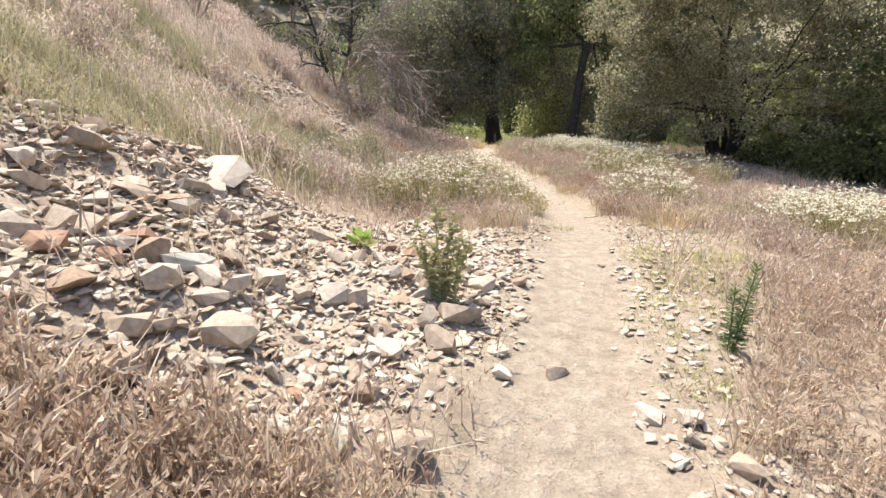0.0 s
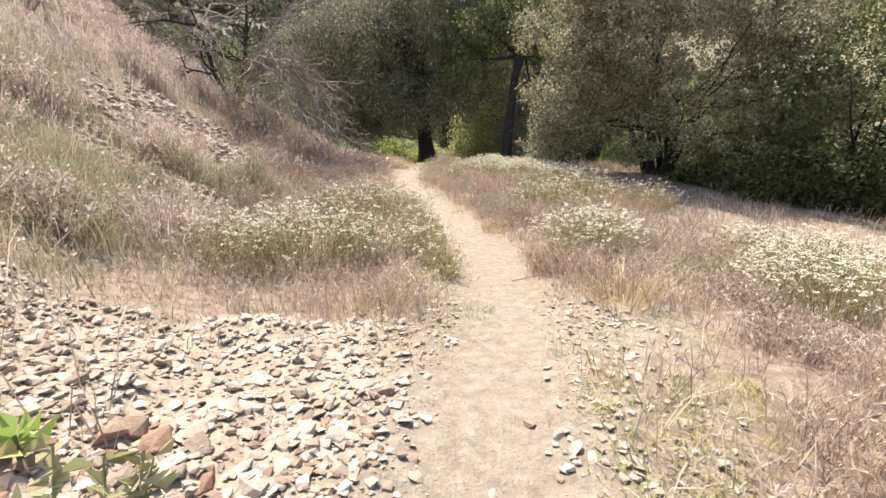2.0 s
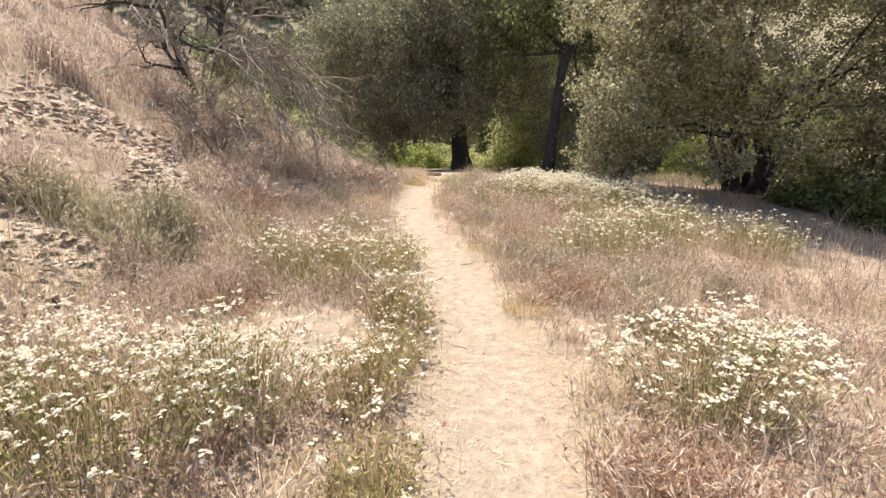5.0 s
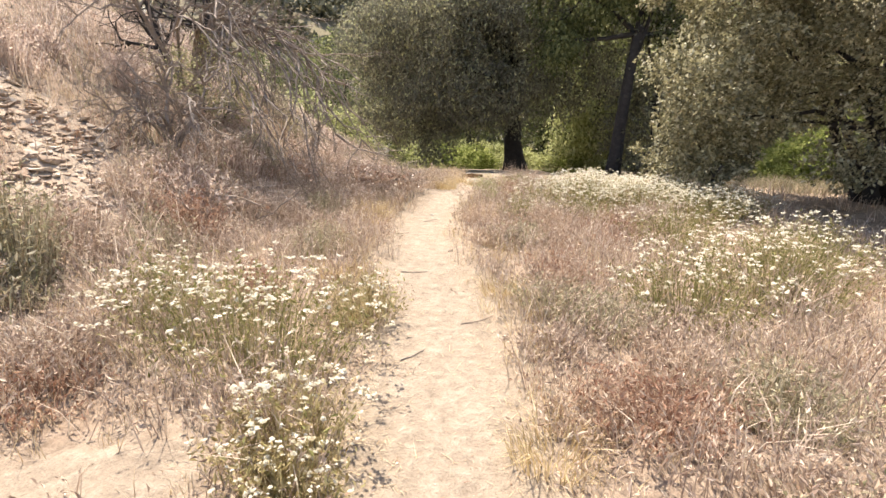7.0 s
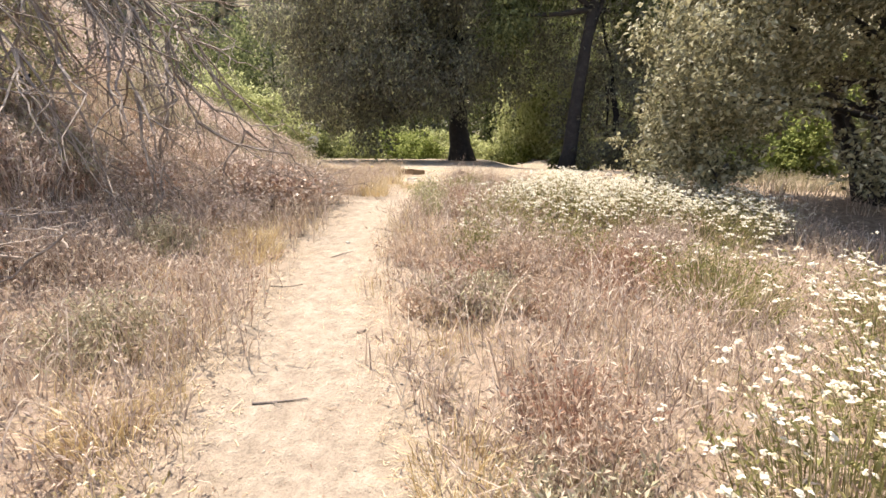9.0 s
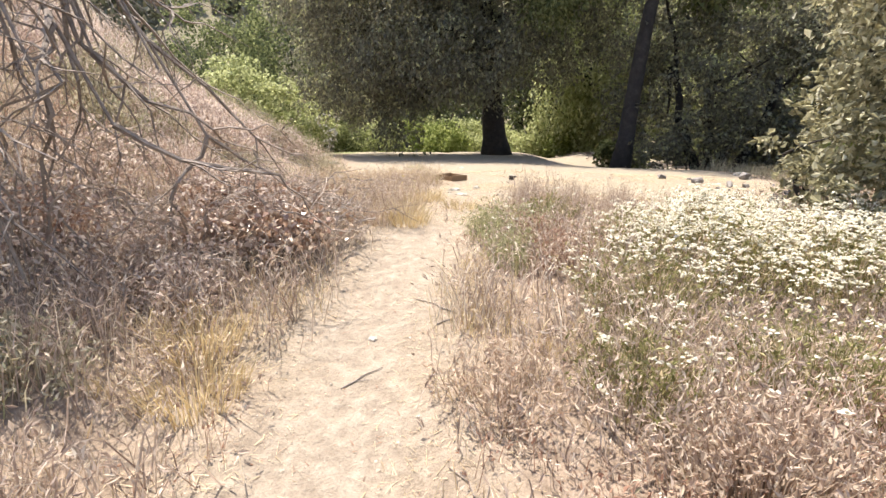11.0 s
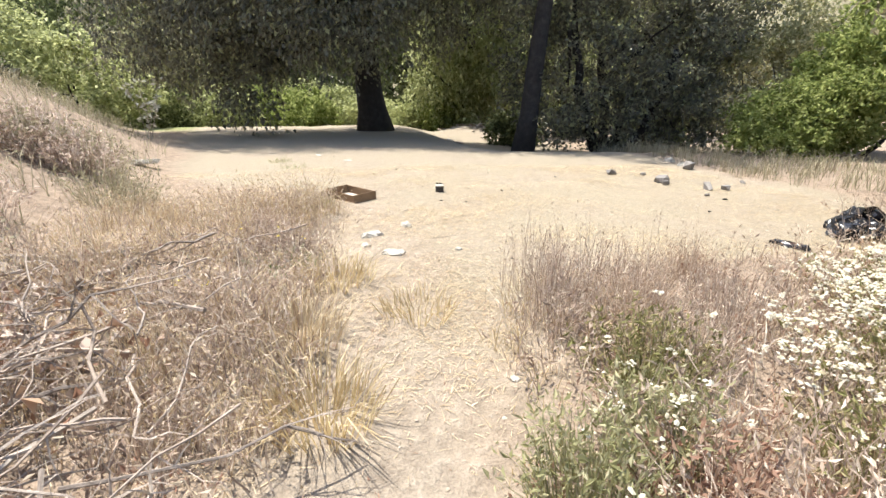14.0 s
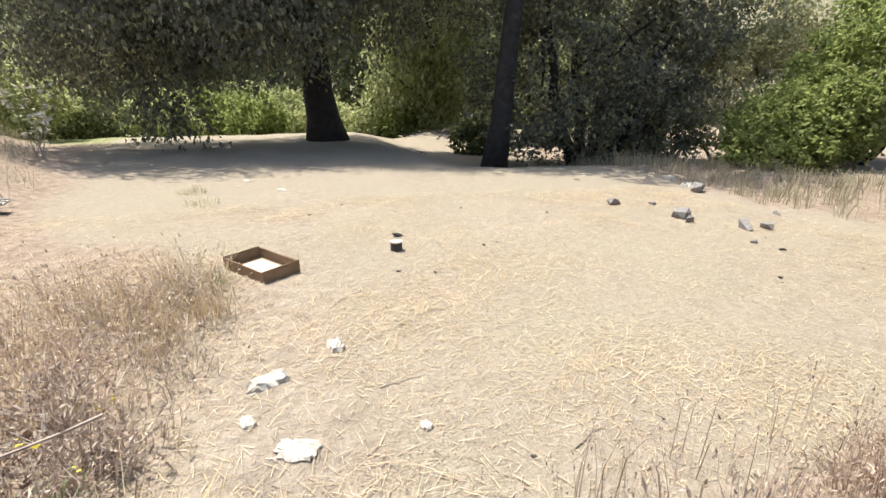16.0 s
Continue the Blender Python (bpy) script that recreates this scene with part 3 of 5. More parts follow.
for i, (x, y, r) in enumerate([(14.8, 12.3, .9), (14.2, 16.8, 1.3), (15.6, 14.8, 1.2), (17, 13.4, 1.3), (15.5, 21.5, 1.8), (20, 12, 1.6), (13.6, 21.8, 1.6), (18.5, 19.5, 2.2), (21, 16, 2.2), (24, 21, 3)]):
    tree("green_shrub", (x, y), .04, .8, [((0, 0, r * .7), (r, r * .9, r * .7)), ((r * .6, .2, r * .9), (r * .7, r * .6, r * .6))],
         130, 36, .34, .13, M_MID if i else M_BRIGHT, "low green shrub in the oaks' shade", 90 + i, "shrub", stems=3, limb_n=3, group="shrubs under the oaks")
tree("green_shrub", (14.8, 28.6), .04, .8, [((0, 0, 1.1), (1.3, 1.2, 1.0)), ((1.4, -.2, 1.4), (1.3, 1.2, 1.2)), ((-1.0, -.5, .6), (.8, .8, .5)), ((-.2, -1.0, .5), (.8, .6, .45))],
     260, 44, .3, .13, M_BRIGHT, "fresh green leafy shrub at the clearing's edge", 15, "shrub", stems=5, limb_n=6)
tree("green_shrub", (17.8, 28.8), .07, 1.6, [((0, 0, 2.2), (1.8, 1.7, 1.8)), ((1.6, 0, 3.8), (1.8, 1.7, 1.7)), ((-1.2, -.4, 1.4), (1.3, 1.2, 1.1))],
     330, 40, .38, .17, M_BRIGHT, "tall fresh green shrub with broad leaves", 27, "shrub", stems=4, limb_n=6)
tree("green_shrub", (-8.6, 42.5), .06, 1.6, [((0, 0, 2.2), (2.2, 2, 1.9)), ((-2.4, 0, 2.8), (2.0, 1.8, 2.2)), ((2.0, -.5, 1.3), (1.5, 1.3, 1.0))],
     300, 34, .5, .20, M_SUNLIT_LEAF, "pale green shrub in the shade of tall trees", 16, "shrub", stems=4, limb_n=5)
UNDER = [(1.0, 49, 1.7), (-3.5, 48.5, 1.7), (6.8, 46.0, 1.3), (-6.5, 46, 1.7), (8.6, 45, 1.2), (3.0, 51, 1.8), (15.5, 35, 1.3), (10, 37.5, 1.0), (-1.2, 51, 1.8), (-9.5, 47, 1.8), (5.0, 48, 1.4), (-2, 54, 2.6), (-6, 56, 2.8), (1.5, 56, 2.6), (-12, 50, 2.4)]
for i, (x, y, r) in enumerate(UNDER):
    tree("understorey_bush", (x, y), .04, .7, [((0, 0, r * .7), (r, r * .9, r * .75)), ((r * .6, .2, r * .5), (r * .7, r * .6, r * .5))],
         110, 30, .4, .2, (M_BRIGHT, M_SUNLIT_LEAF, M_SUNLIT_LEAF, M_MID)[i % 4], "low sunlit green bush under the trees", 60 + i, "bush", stems=3, limb_n=3, group="bushes under the trees")
tree("grey_bush", (18.5, 33), .06, 1.6, [((0, 0, 2.6), (2.2, 2, 2.4)), ((2.2, 0, 3.4), (2.2, 2, 2.6)), ((1.0, 1, 5.2), (2.0, 2, 1.8))],
     330, 34, .5, .16, M_SAGE, "grey-green willowy bush beyond the clearing", 17, "bush", stems=4, limb_n=6)
tree("grey_bush", (-7.5, 52), .08, 2.5, [((0, 0, 3.5), (3, 2.6, 3)), ((-3, 0, 3.2), (2.6, 2.4, 2.8))], 300, 30, .7, .26, M_SAGE, "grey-green bush on the hill's far side", 18, "bush", stems=4, limb_n=6)
tree("olive_shrub", (6.6, 18.9), .04, .9, [((0, 0, 1.1), (1.0, 1.0, .9)), ((.8, .4, 1.5), (1.0, .9, 1.0))], 130, 44, .3, .095, M_OAK, "low green shrub under the oak's edge", 19, "shrub", stems=4, limb_n=4)


# ---- dead, leafless tree on the slope ----
def arch(a, top, b, n, rng):
    u = np.linspace(0, 1, n)[:, None]
    P = np.array(a) * (1 - u) ** 2 + np.array(top) * 2 * u * (1 - u) + np.array(b) * u ** 2
    return P + np.cumsum(rng.normal(size=(n, 3)) * .035, 0) * np.sin(u * 3.14)


def bough(a, top, b, radius, rng, sub=9, length=.9, depth=3, fall=.25):
    """One arching branch with its twigs, as one piece of wood."""
    P = arch(a, top, b, 10, rng)
    bits = [tube(P, np.linspace(radius, radius * .25, 10), 6)]
    for k in range(sub):
        i = rng.integers(2, 10)
        d = unit(P[min(i, 9)] - P[i - 1]) + rng.normal(size=3) * .7
        twigs(P[i], d, length * (.5 + .6 * rng.random()), radius * .55, depth, rng, bits, .12, 3, .75, fall)
    return join(bits)


def dead_tree(at, seed, label, boughs, sub=9, length=.9, name="dead_tree", category="dead tree", wood=M_DEADWOOD, depth=3):
    rng = R(seed)
    base = np.array([at[0], at[1], float(height(at[0], at[1])) - .1])
    ob = thing(name, base, label, category)
    for top, end, radius in boughs:
        bark = M_BARK if radius > .065 else wood
        part("branch", bough((rng.normal() * .05, rng.normal() * .05, 0), np.array(top, float), np.array(end, float), radius, rng, sub, length, depth), bark, ob)
    return ob


dead_tree((-3.6, 17.3), 21, "bare dead tree with drooping grey branches",
          [((-.6, -.1, 1.6), (-1.2, -.2, 3.6), .085), ((.4, .2, 2.2), (.6, .3, 4.2), .07), ((1.6, -.2, 3.4), (3.1, -.5, -.6), .045), ((1.4, -.8, 3.2), (2.7, -1.0, -.3), .04),
           ((1.2, .6, 3.0), (3.4, .2, -.7), .04), ((1.0, -1.2, 3.0), (2.2, -1.4, 0), .036), ((-1.2, .4, 1.8), (-2.2, .3, 2.8), .05), ((.9, -.3, 2.4), (2.2, -.4, 3.0), .05), ((-.3, -1.0, 2.2), (.2, -1.9, 2.4), .045), ((2.0, .2, 2.6), (2.9, -.3, -.1), .04), ((.8, -1.6, 2.6), (2.2, -1.9, 0), .034), ((1.5, -.6, 3.0), (2.9, -.8, -.4), .034), ((1.3, -.2, 2.7), (2.5, -.6, .1), .032), ((1.8, .2, 2.8), (3.3, -.2, -.2), .034), ((1.0, -1.0, 2.4), (1.8, -1.6, .3), .03)], 13, .85, depth=2)
dead_tree((-6.4, 21.5), 22, "bare grey shrub standing on the slope", [((0, 0, 1.5), (.6, 0, 3), .05), ((-.6, 0, 1.4), (-1.4, .2, 2.6), .045), ((.8, .2, 1.2), (1.8, .2, 2.0), .04), ((.2, -.6, 1.3), (.4, -1.2, 2.2), .04)])
dead_tree((-6.8, 14.2), 25, "bare grey shrub standing on the slope", [((0, 0, .8), (.4, 0, 1.7), .03), ((-.4, 0, .8), (-.9, .2, 1.5), .03), ((.5, .2, .7), (1.1, .2, 1.1), .03)], 8, .6)
dead_tree((-2.4, 14.9), 29, "dark dead shrub hung with dry brown vines", [((.1, 0, .7), (-.1, .1, 1.3), .045), ((.4, -.1, 1.0), (.5, .1, 1.1), .04), ((-.4, .1, 1.0), (-.6, 0, 1.4), .04), ((.3, -.3, 1.2), (.7, -.5, .7), .03), ((-.2, -.4, 1.3), (-.3, -.7, .6), .03)], 12, .5, "dead_shrub", "dead shrub", depth=2)
tree("grey_bush", (-3.1, 16.9), .03, .5, [((0, 0, .8), (.9, .8, .8)), ((.6, -.2, .6), (.7, .6, .6))], 110, 40, .25, .05, M_SAGE, "olive bush round the dead tree's foot", 26, "bush", stems=4, limb_n=3)
for i, (x, y, r) in enumerate([(-.35, 17.3, .75), (-1.1, 16.6, .7), (.15, 18.0, .6), (-1.6, 17.9, .7), (-.6, 18.6, .6), (-2.2, 15.6, .6), (-.1, 16.6, .45)]):
    g = R(120 + i)
    ends = [(np.cos(a) * r * .8, np.sin(a) * r * .8, r * (.5 + .5 * g.random())) for a in np.arange(6) * 1.05 + g.random()]
    made_bush = dead_tree((x, y), 130 + i, "tangled dead bush of brown leafless twigs", [((e[0] * .4, e[1] * .4, r * .9), e, .012) for e in ends], 5, r * .5, "dead_bush", "dead bush", M_TWIG, 2)
    n = 1000
    d = sphere_dirs(n, g) * (g.random((n, 1)) ** .4)
    d[:, 2] = np.abs(d[:, 2])
    L = .03 + .035 * g.random(n)
    tagged(part("dry_foliage", leaves(d * [r, r, r * 1.05], sphere_dirs(n, g), L, L * .5, g, .4), M_MAUVE, made_bush, "small dried mauve-brown leaves"), kind="stuff")


# ---- flowering shrubs ----
def flower_shrub(at, rx, ry, h, seed, flowers, label, mat=M_BUCK, head=.0135, stems_n=260, leaf_n=1700, group="cream-flowered shrubs", name="flowering_shrub", bloom=M_FLOWER, stem_w=.007, leaf_l=.026):
    """A low mound of fine stems with small leaves and flat cream flower heads on top."""
    rng = R(seed)
    base = np.array([at[0], at[1], float(height(at[0], at[1])) - .02])
    ob = thing(name, base, label, "shrub", group)
    a, q = rng.random(stems_n) * 6.283, rng.random(stems_n) ** .6
    foot = np.stack([np.cos(a) * rx * q * .7, np.sin(a) * ry * q * .7], 1)
    foot = np.column_stack([foot, height(foot[:, 0] + at[0], foot[:, 1] + at[1]) - base[2] - .02])
    H = h * (.65 + .5 * rng.random(stems_n)) * (1 - .4 * q ** 2)
    lean = np.stack([np.cos(a) * rx * q * .45, np.sin(a) * ry * q * .45, 0 * a], 1) + rng.normal(size=(stems_n, 3)) * [.05, .05, 0]
    sv, st = blades(foot, H, np.full(stems_n, stem_w), lean, rng, .1)
    tips = sv.reshape(-1, 5, 3)[:, 4]
    mids = sv.reshape(-1, 5, 3)[:, 2:4].mean(1)
    k = rng.integers(0, stems_n, leaf_n)
    u = rng.random((leaf_n, 1)) ** .8
    P = np.where(u < .5, foot[k] + (mids[k] - foot[k]) * u * 2, mids[k] + (tips[k] - mids[k]) * (u * 2 - 1)) + rng.normal(size=(leaf_n, 3)) * .018
    L = leaf_l * (.7 + 1.5 * rng.random(leaf_n))
    leafy = leaves(P, sphere_dirs(leaf_n, rng) + [0, 0, .8], L, L * .36, rng)
    tagged(part("twig_mass", (sv, st), mat, ob), kind="stuff")
    tagged(part("foliage", leafy, mat, ob), kind="stuff")
    if flowers:
        umbels = max(flowers // 5, 3)
        U = tips[rng.integers(0, stems_n, umbels)] + rng.normal(size=(umbels, 3)) * [.05, .05, .03] + [0, 0, .015]
        P = U[rng.integers(0, umbels, flowers)] + rng.normal(size=(flowers, 3)) * [.015, .015, .005]
        tagged(part("bloom", domes(P, head * (.5 + .8 * rng.random(flowers)), rng), bloom, ob, "flat cream flower heads"), kind="stuff")
    return ob


CREAM = "low shrub covered in flat cream-white flower heads"
SHRUBS = [(-.3, 7.75, .85, .6, .86, 1400, 1), (-.95, 7.55, .5, .42, .7, 420, 2), (.4, 8.25, .6, .5, .72, 620, 3), (1.38, 7.4, .28, .36, .40, 60, 4), (1.22, 8.5, .34, .5, .48, 240, 5),
          (3.6, 8.3, .75, .52, .74, 1400, 6), (5.4, 6.3, .95, .72, .74, 1950, 7), (6.6, 7.6, 1.0, .8, .76, 2100, 8), (6.9, 9.1, .8, .7, .6, 1250, 9),
          (.6, 11.05, 1.0, .62, .80, 900, 10), (1.3, 10.1, .38, .42, .52, 260, 11), (-.4, 11.7, .6, .45, .6, 160, 12), (1.25, 11.9, .35, .4, .5, 120, 13), (1.4, 9.1, .26, .3, .30, 120, 41), (1.45, 9.75, .28, .3, .36, 120, 46),
          (4.2, 12.35, .75, .6, .72, 560, 14), (5.3, 13.0, .85, .7, .82, 640, 15), (6.3, 14.2, .85, .7, .8, 520, 16), (4.9, 14.7, .7, .7, .68, 280, 17), (7.4, 13.4, .75, .7, .72, 400, 18),
          (3.3, 16.7, .6, .6, .62, 650, 19), (4.2, 17.4, .8, .7, .68, 2850, 20), (5.2, 17.3, .8, .7, .66, 2700, 21), (4.6, 18.5, .9, .6, .54, 2550, 22), (6.2, 16.9, .7, .7, .66, 1500, 23), (5.9, 18.3, .7, .6, .54, 1950, 24), (3.6, 18.0, .5, .5, .5, 300, 25),
          (2.9, 15.7, .4, .4, .45, 90, 26), (3.0, 18.9, .4, .35, .4, 40, 27), (3.9, 15.8, .6, .5, .6, 160, 42), (7.0, 17.6, .7, .6, .6, 1050, 43), (5.4, 19.3, .7, .5, .4, 1500, 44), (7.2, 19.0, .8, .6, .45, 1200, 45)]
for x, y, rx, ry, h, n, s in SHRUBS:
    big = rx * ry
    flower_shrub((x, y), rx, ry, h, 100 + s, int(n * 1.5), CREAM, M_BUCK if s not in (4, 5, 11, 13, 41, 46) else M_VERGE, head=.0115 if s in (6, 10, 11, 41, 5, 14, 15, 16, 17, 18) else .0105, stems_n=int(160 + 330 * big), leaf_n=int(900 + 2300 * big))
for x, y, rx, ry, h, n, s in [(2.3, 18.25, .32, .3, .44, 60, 30), (2.75, 18.5, .28, .28, .38, 50, 31), (2.45, 17.6, .3, .3, .4, 20, 32)]:
    flower_shrub((x, y), rx, ry, h, 100 + s, n, "grey-green upright sage shrub with sparse pale flowers", M_SAGE, .009, 200, 1000, "sage shrubs", "sage_shrub")


# ---- dry grass and brush ----
def spread(n, rng, x0, x1, y0, y1):
    return x0 + (x1 - x0) * rng.random(n), y0 + (y1 - y0) * rng.random(n)


def wild(x, y):
    """How thickly plants grow: none on the trail, in the stones and on the clearing."""
    o = trail_off(x, y) + (vnoise(x, y, .3) - .5) * .3
    w = step(.38, .8, o) * (1 - clearing(x, y)) * (1 - .93 * pile(x, y)) * (1 - .85 * scree(x, y))
    bare = step(.55, .75, vnoise(x, y, 1.7)) * step(2.2, 1.0, o) * step(8.2, 6.8, y)
    mulch = step(-1.6, -1.0, x) * step(.65, .25, x) * step(18.2, 18.8, y) * step(22.2, 21.4, y)
    stones_right = step(2.9, 2.2, np.abs(x - 1.6)) * step(6.2, 5.2, y) * step(1.2, 1.8, y) * .8
    return w * (1 - .85 * bare) * (1 - stones_right) * (1 - .93 * bare_patch(x, y)) * (1 - .75 * mulch)


def tufts(n, area, size, per, hmin, hmax, width, rng, keep=None, lean=.35, seeds=0.0, sink=.015, seed_l=.012, plump=.45):
    x, y = spread(n, rng, *area)
    w = wild(x, y) if keep is None else keep(x, y)
    ok = rng.random(n) < w
    x, y = x[ok], y[ok]
    m = len(x)
    k = np.repeat(np.arange(m), per)
    px, py = x[k] + rng.normal(size=m * per) * size, y[k] + rng.normal(size=m * per) * size
    tall = (hmin + (hmax - hmin) * np.clip(rng.random(m) * .5 + 1.3 * (vnoise(x, y + 50, .8) - .25), 0, 1.15))[k] * (.45 + .7 * rng.random(m * per))
    a = rng.random(m * per) * 6.283
    ln = np.stack([np.cos(a), np.sin(a), 0 * a], 1) * (tall * lean * (.2 + rng.random(m * per)))[:, None]
    V, T = blades(on_ground(px, py, sink), tall, width * (.6 + .8 * rng.random(m * per)), ln, rng)
    if not seeds:
        return V, T
    s = V.reshape(-1, 5, 3)
    tip, mid = s[:, 4], s[:, 2]
    c = int(seeds * len(tip))
    j = rng.integers(0, len(tip), c)
    u = rng.random((c, 1)) ** .7
    P = mid[j] + (tip[j] - mid[j]) * u + rng.normal(size=(c, 3)) * .006
    L = seed_l * (1 + 2 * rng.random(c))
    return join([(V, T), leaves(P, unit((tip - mid)[j]) + sphere_dirs(c, rng) * .45, L, L * plump, rng)])


NEAR = (-5.5, 8.5, .3, 21.5)
stuff("dry_brush", tufts(10800, NEAR, .09, 9, .10, .56, .0075, R(200), lambda x, y: wild(x, y) * np.clip(1.35 - trail_off(x, y) * .2, .3, 1) * (1 - .75 * step(-1.3, -2.2, x) * step(10, 7.5, y)), .75, 2.4, seed_l=.02, plump=.28), M_BRUSH, "mauve-brown dry brush beside the trail", "dry brush")
stuff("straw_grass", tufts(4800, NEAR, .07, 12, .08, .32, .005, R(201), lean=.9), M_STRAW, "pale straw grass, dry and bent", "grass")
stuff("golden_grass", tufts(3600, (-.8, 4.8, .8, 23.5), .05, 14, .14, .36, .005, R(202), lambda x, y: wild(x, y) * step(1.6, .8, trail_off(x, y)) * step(.45, .62, vnoise(x + 9, y, .9)), .8), M_GOLD, "golden dry grass along the trail's edge", "grass")
stuff("rust_weeds", tufts(3000, NEAR, .07, 9, .15, .42, .005, R(203), lambda x, y: wild(x, y) * step(.5, .68, vnoise(x, y + 31, 1.4)), .5, 3.0), M_RUST, "rust-brown dried weeds", "dry weeds")
stuff("hill_scrub", tufts(5000, (-24, -1.2, 2, 44), .2, 10, .2, .6, .011, R(204), lambda x, y: step(-.4, .8, np.interp(y, HILL_Y, HILL_X) - x) * (.25 + .75 * step(.35, .6, vnoise(x, y, 2.1))) * (1 - pile(x, y)) * (1 - .9 * scree(x, y)), .7, 1.0, seed_l=.02), M_GREY, "grey dry scrub over the slope", "scrub")
stuff("olive_scrub", tufts(5200, (-8, -1.0, 2.2, 11.5), .12, 11, .15, .5, .008, R(219), lambda x, y: step(-.5, .5, np.interp(y, HILL_Y, HILL_X) - .6 - x) * (1 - pile(x, y)) * (1 - .9 * scree(x, y)), .7, 1.2), M_OLIVE, "olive-grey dry grass over the lower slope", "grass")
stuff("hill_brush", tufts(2200, (-12, -1.2, 5, 30), .25, 14, .3, .8, .009, R(214), lambda x, y: step(-.2, .8, np.interp(y, HILL_Y, HILL_X) - x) * step(.52, .66, vnoise(x + 17, y, 2.4)) * (1 - scree(x, y)), .6, 1.5, seed_l=.02), M_MAUVE, "brown leafless brush over the slope", "scrub")
stuff("clearing_straw", tufts(23000, (-1, 9, 18.6, 26.5), .13, 6, .005, .026, .0042, R(205), lambda x, y: np.maximum(clearing(x, y), .7 * step(18.9, 19.6, y) * step(3.0, 1.6, x)) * (.25 + .75 * step(.42, .6, vnoise(x, y, .8))) * np.clip(1.5 - (y - 19) / 14, .12, 1), 8.0, 0.0, -.004), M_STRAW, "trampled straw lying on the clearing", "straw")
stuff("trail_straw", tufts(9500, (-.5, 4.5, 5.0, 20.5), .07, 5, .006, .020, .005, R(215), lambda x, y: step(1.3, .5, trail_off(x, y)) * (.12 + .88 * step(.15, .5, trail_off(x, y))), 8.0, 0.0, -.004), M_STRAW, "chaffy straw lying along the trail", "straw")
stuff("trail_chaff", tufts(5200, (-.5, 4.5, 1.0, 20.5), .08, 3, .004, .012, .006, R(216), lambda x, y: step(1.1, .4, trail_off(x, y)) * .7, 5.0, 0.0, -.004), M_RUST, "dark plant crumbs scattered along the trail", "plant litter")
stuff("clearing_litter", tufts(6500, (-.6, 3.6, 18.9, 24.5), .1, 4, .006, .022, .005, R(217), lambda x, y: step(3.8, 1.2, x) * (.3 + .7 * step(.4, .6, vnoise(x, y, .5))), 5.0, 0.0, -.004), M_BRUSH, "brown plant litter at the clearing's corner", "plant litter")
stuff("seed_stalks", tufts(70, (2.5, 4.6, 19.0, 20.4), .05, 7, .45, .72, .004, R(218), lambda x, y: .9 + 0 * x, .18, 5.0, seed_l=.008, plump=.35), M_BRUSH, "upright dry stalks with narrow seed heads", "dry weeds")
stuff("right_brush", tufts(1500, (7.5, 22, 4, 21), .12, 10, .2, .55, .012, R(206), lambda x, y: .3 + .7 * step(.4, .6, vnoise(x, y, 2.1)), .6, 1.5), M_BRUSH, "brown dry brush below the oak", "dry brush")
stuff("edge_weeds", tufts(520, (8.8, 14, 21, 33), .1, 14, .2, .55, .01, R(207), lambda x, y: (1 - clearing(x, y)), .5, 1.5), M_GREY, "pale dry weeds along the clearing's edge", "dry weeds")
stuff("corner_weeds", tufts(420, (-2.4, -.15, .55, 1.6), .05, 14, .12, .30, .006, R(208), lambda x, y: step(1.7, 1.3, y - .1 * x), .5, 4.0, seed_l=.017, plump=.3), M_PINK, "pinkish dry weeds at the foot of the stony bank", "dry weeds")
stuff("corner_weeds", tufts(1000, (1.05, 4.4, .7, 4.6), .06, 11, .12, .34, .005, R(209), lambda x, y: step(-.1, .5, x - .95 - .78 * (y - 1.7)) * step(.8, 1.1, x), .6, 3.0, seed_l=.017, plump=.3), M_PINK, "pinkish dry weeds on the trail's lower side", "dry weeds")
stuff("low_forbs", tufts(900, (1.2, 3.4, 2.2, 5.8), .06, 9, .03, .10, .008, R(221), lambda x, y: step(.35, .7, trail_off(x, y)) * step(.3, .55, vnoise(x, y, .6)) * step(.3, -.2, x - .95 - .78 * (y - 1.7)), 1.2), M_FORB, "low yellow-green weeds between stones", "weeds")
stuff("left_weeds", tufts(560, (-.8, 2.0, 18.8, 23.2), .07, 12, .15, .46, .006, R(222), lambda x, y: (1 - clearing(x, y)) * step(.35, .8, trail_off(x, y)) * (.3 + .7 * step(.1, .6, x)), .8, 3.0), M_BRUSH, "brown dried weeds at the clearing's corner", "dry weeds")
stuff("left_weeds", tufts(420, (-.8, 2.2, 18.8, 23.4), .07, 14, .18, .52, .005, R(210), lambda x, y: (1 - clearing(x, y)) * step(.35, .8, trail_off(x, y)), .7, 2.0), M_STRAW, "tall pale dry grass at the clearing's corner", "grass")


# ---- far scrub over the hills ----
def hill_bushes(n, area, lo, hi, seed, per, leaf):
    rng = R(seed)
    x, y = spread(n, rng, *area)
    ok = rng.random(n) < step(.4, .6, vnoise(x, y, 14)) * .8 + .2
    x, y = x[ok], y[ok]
    m = len(x)
    r = lo + (hi - lo) * rng.random(m)
    k = np.repeat(np.arange(m), per)
    d = sphere_dirs(m * per, rng)
    d[:, 2] = np.abs(d[:, 2])
    P = on_ground(x, y)[k] + d * r[k][:, None] * (.6 + .4 * rng.random((m * per, 1)))
    L = leaf * (.6 + .8 * rng.random(m * per)) * (r[k] / hi + .4)
    return leaves(P, d + sphere_dirs(m * per, rng) * .8, L, L * .7, rng)


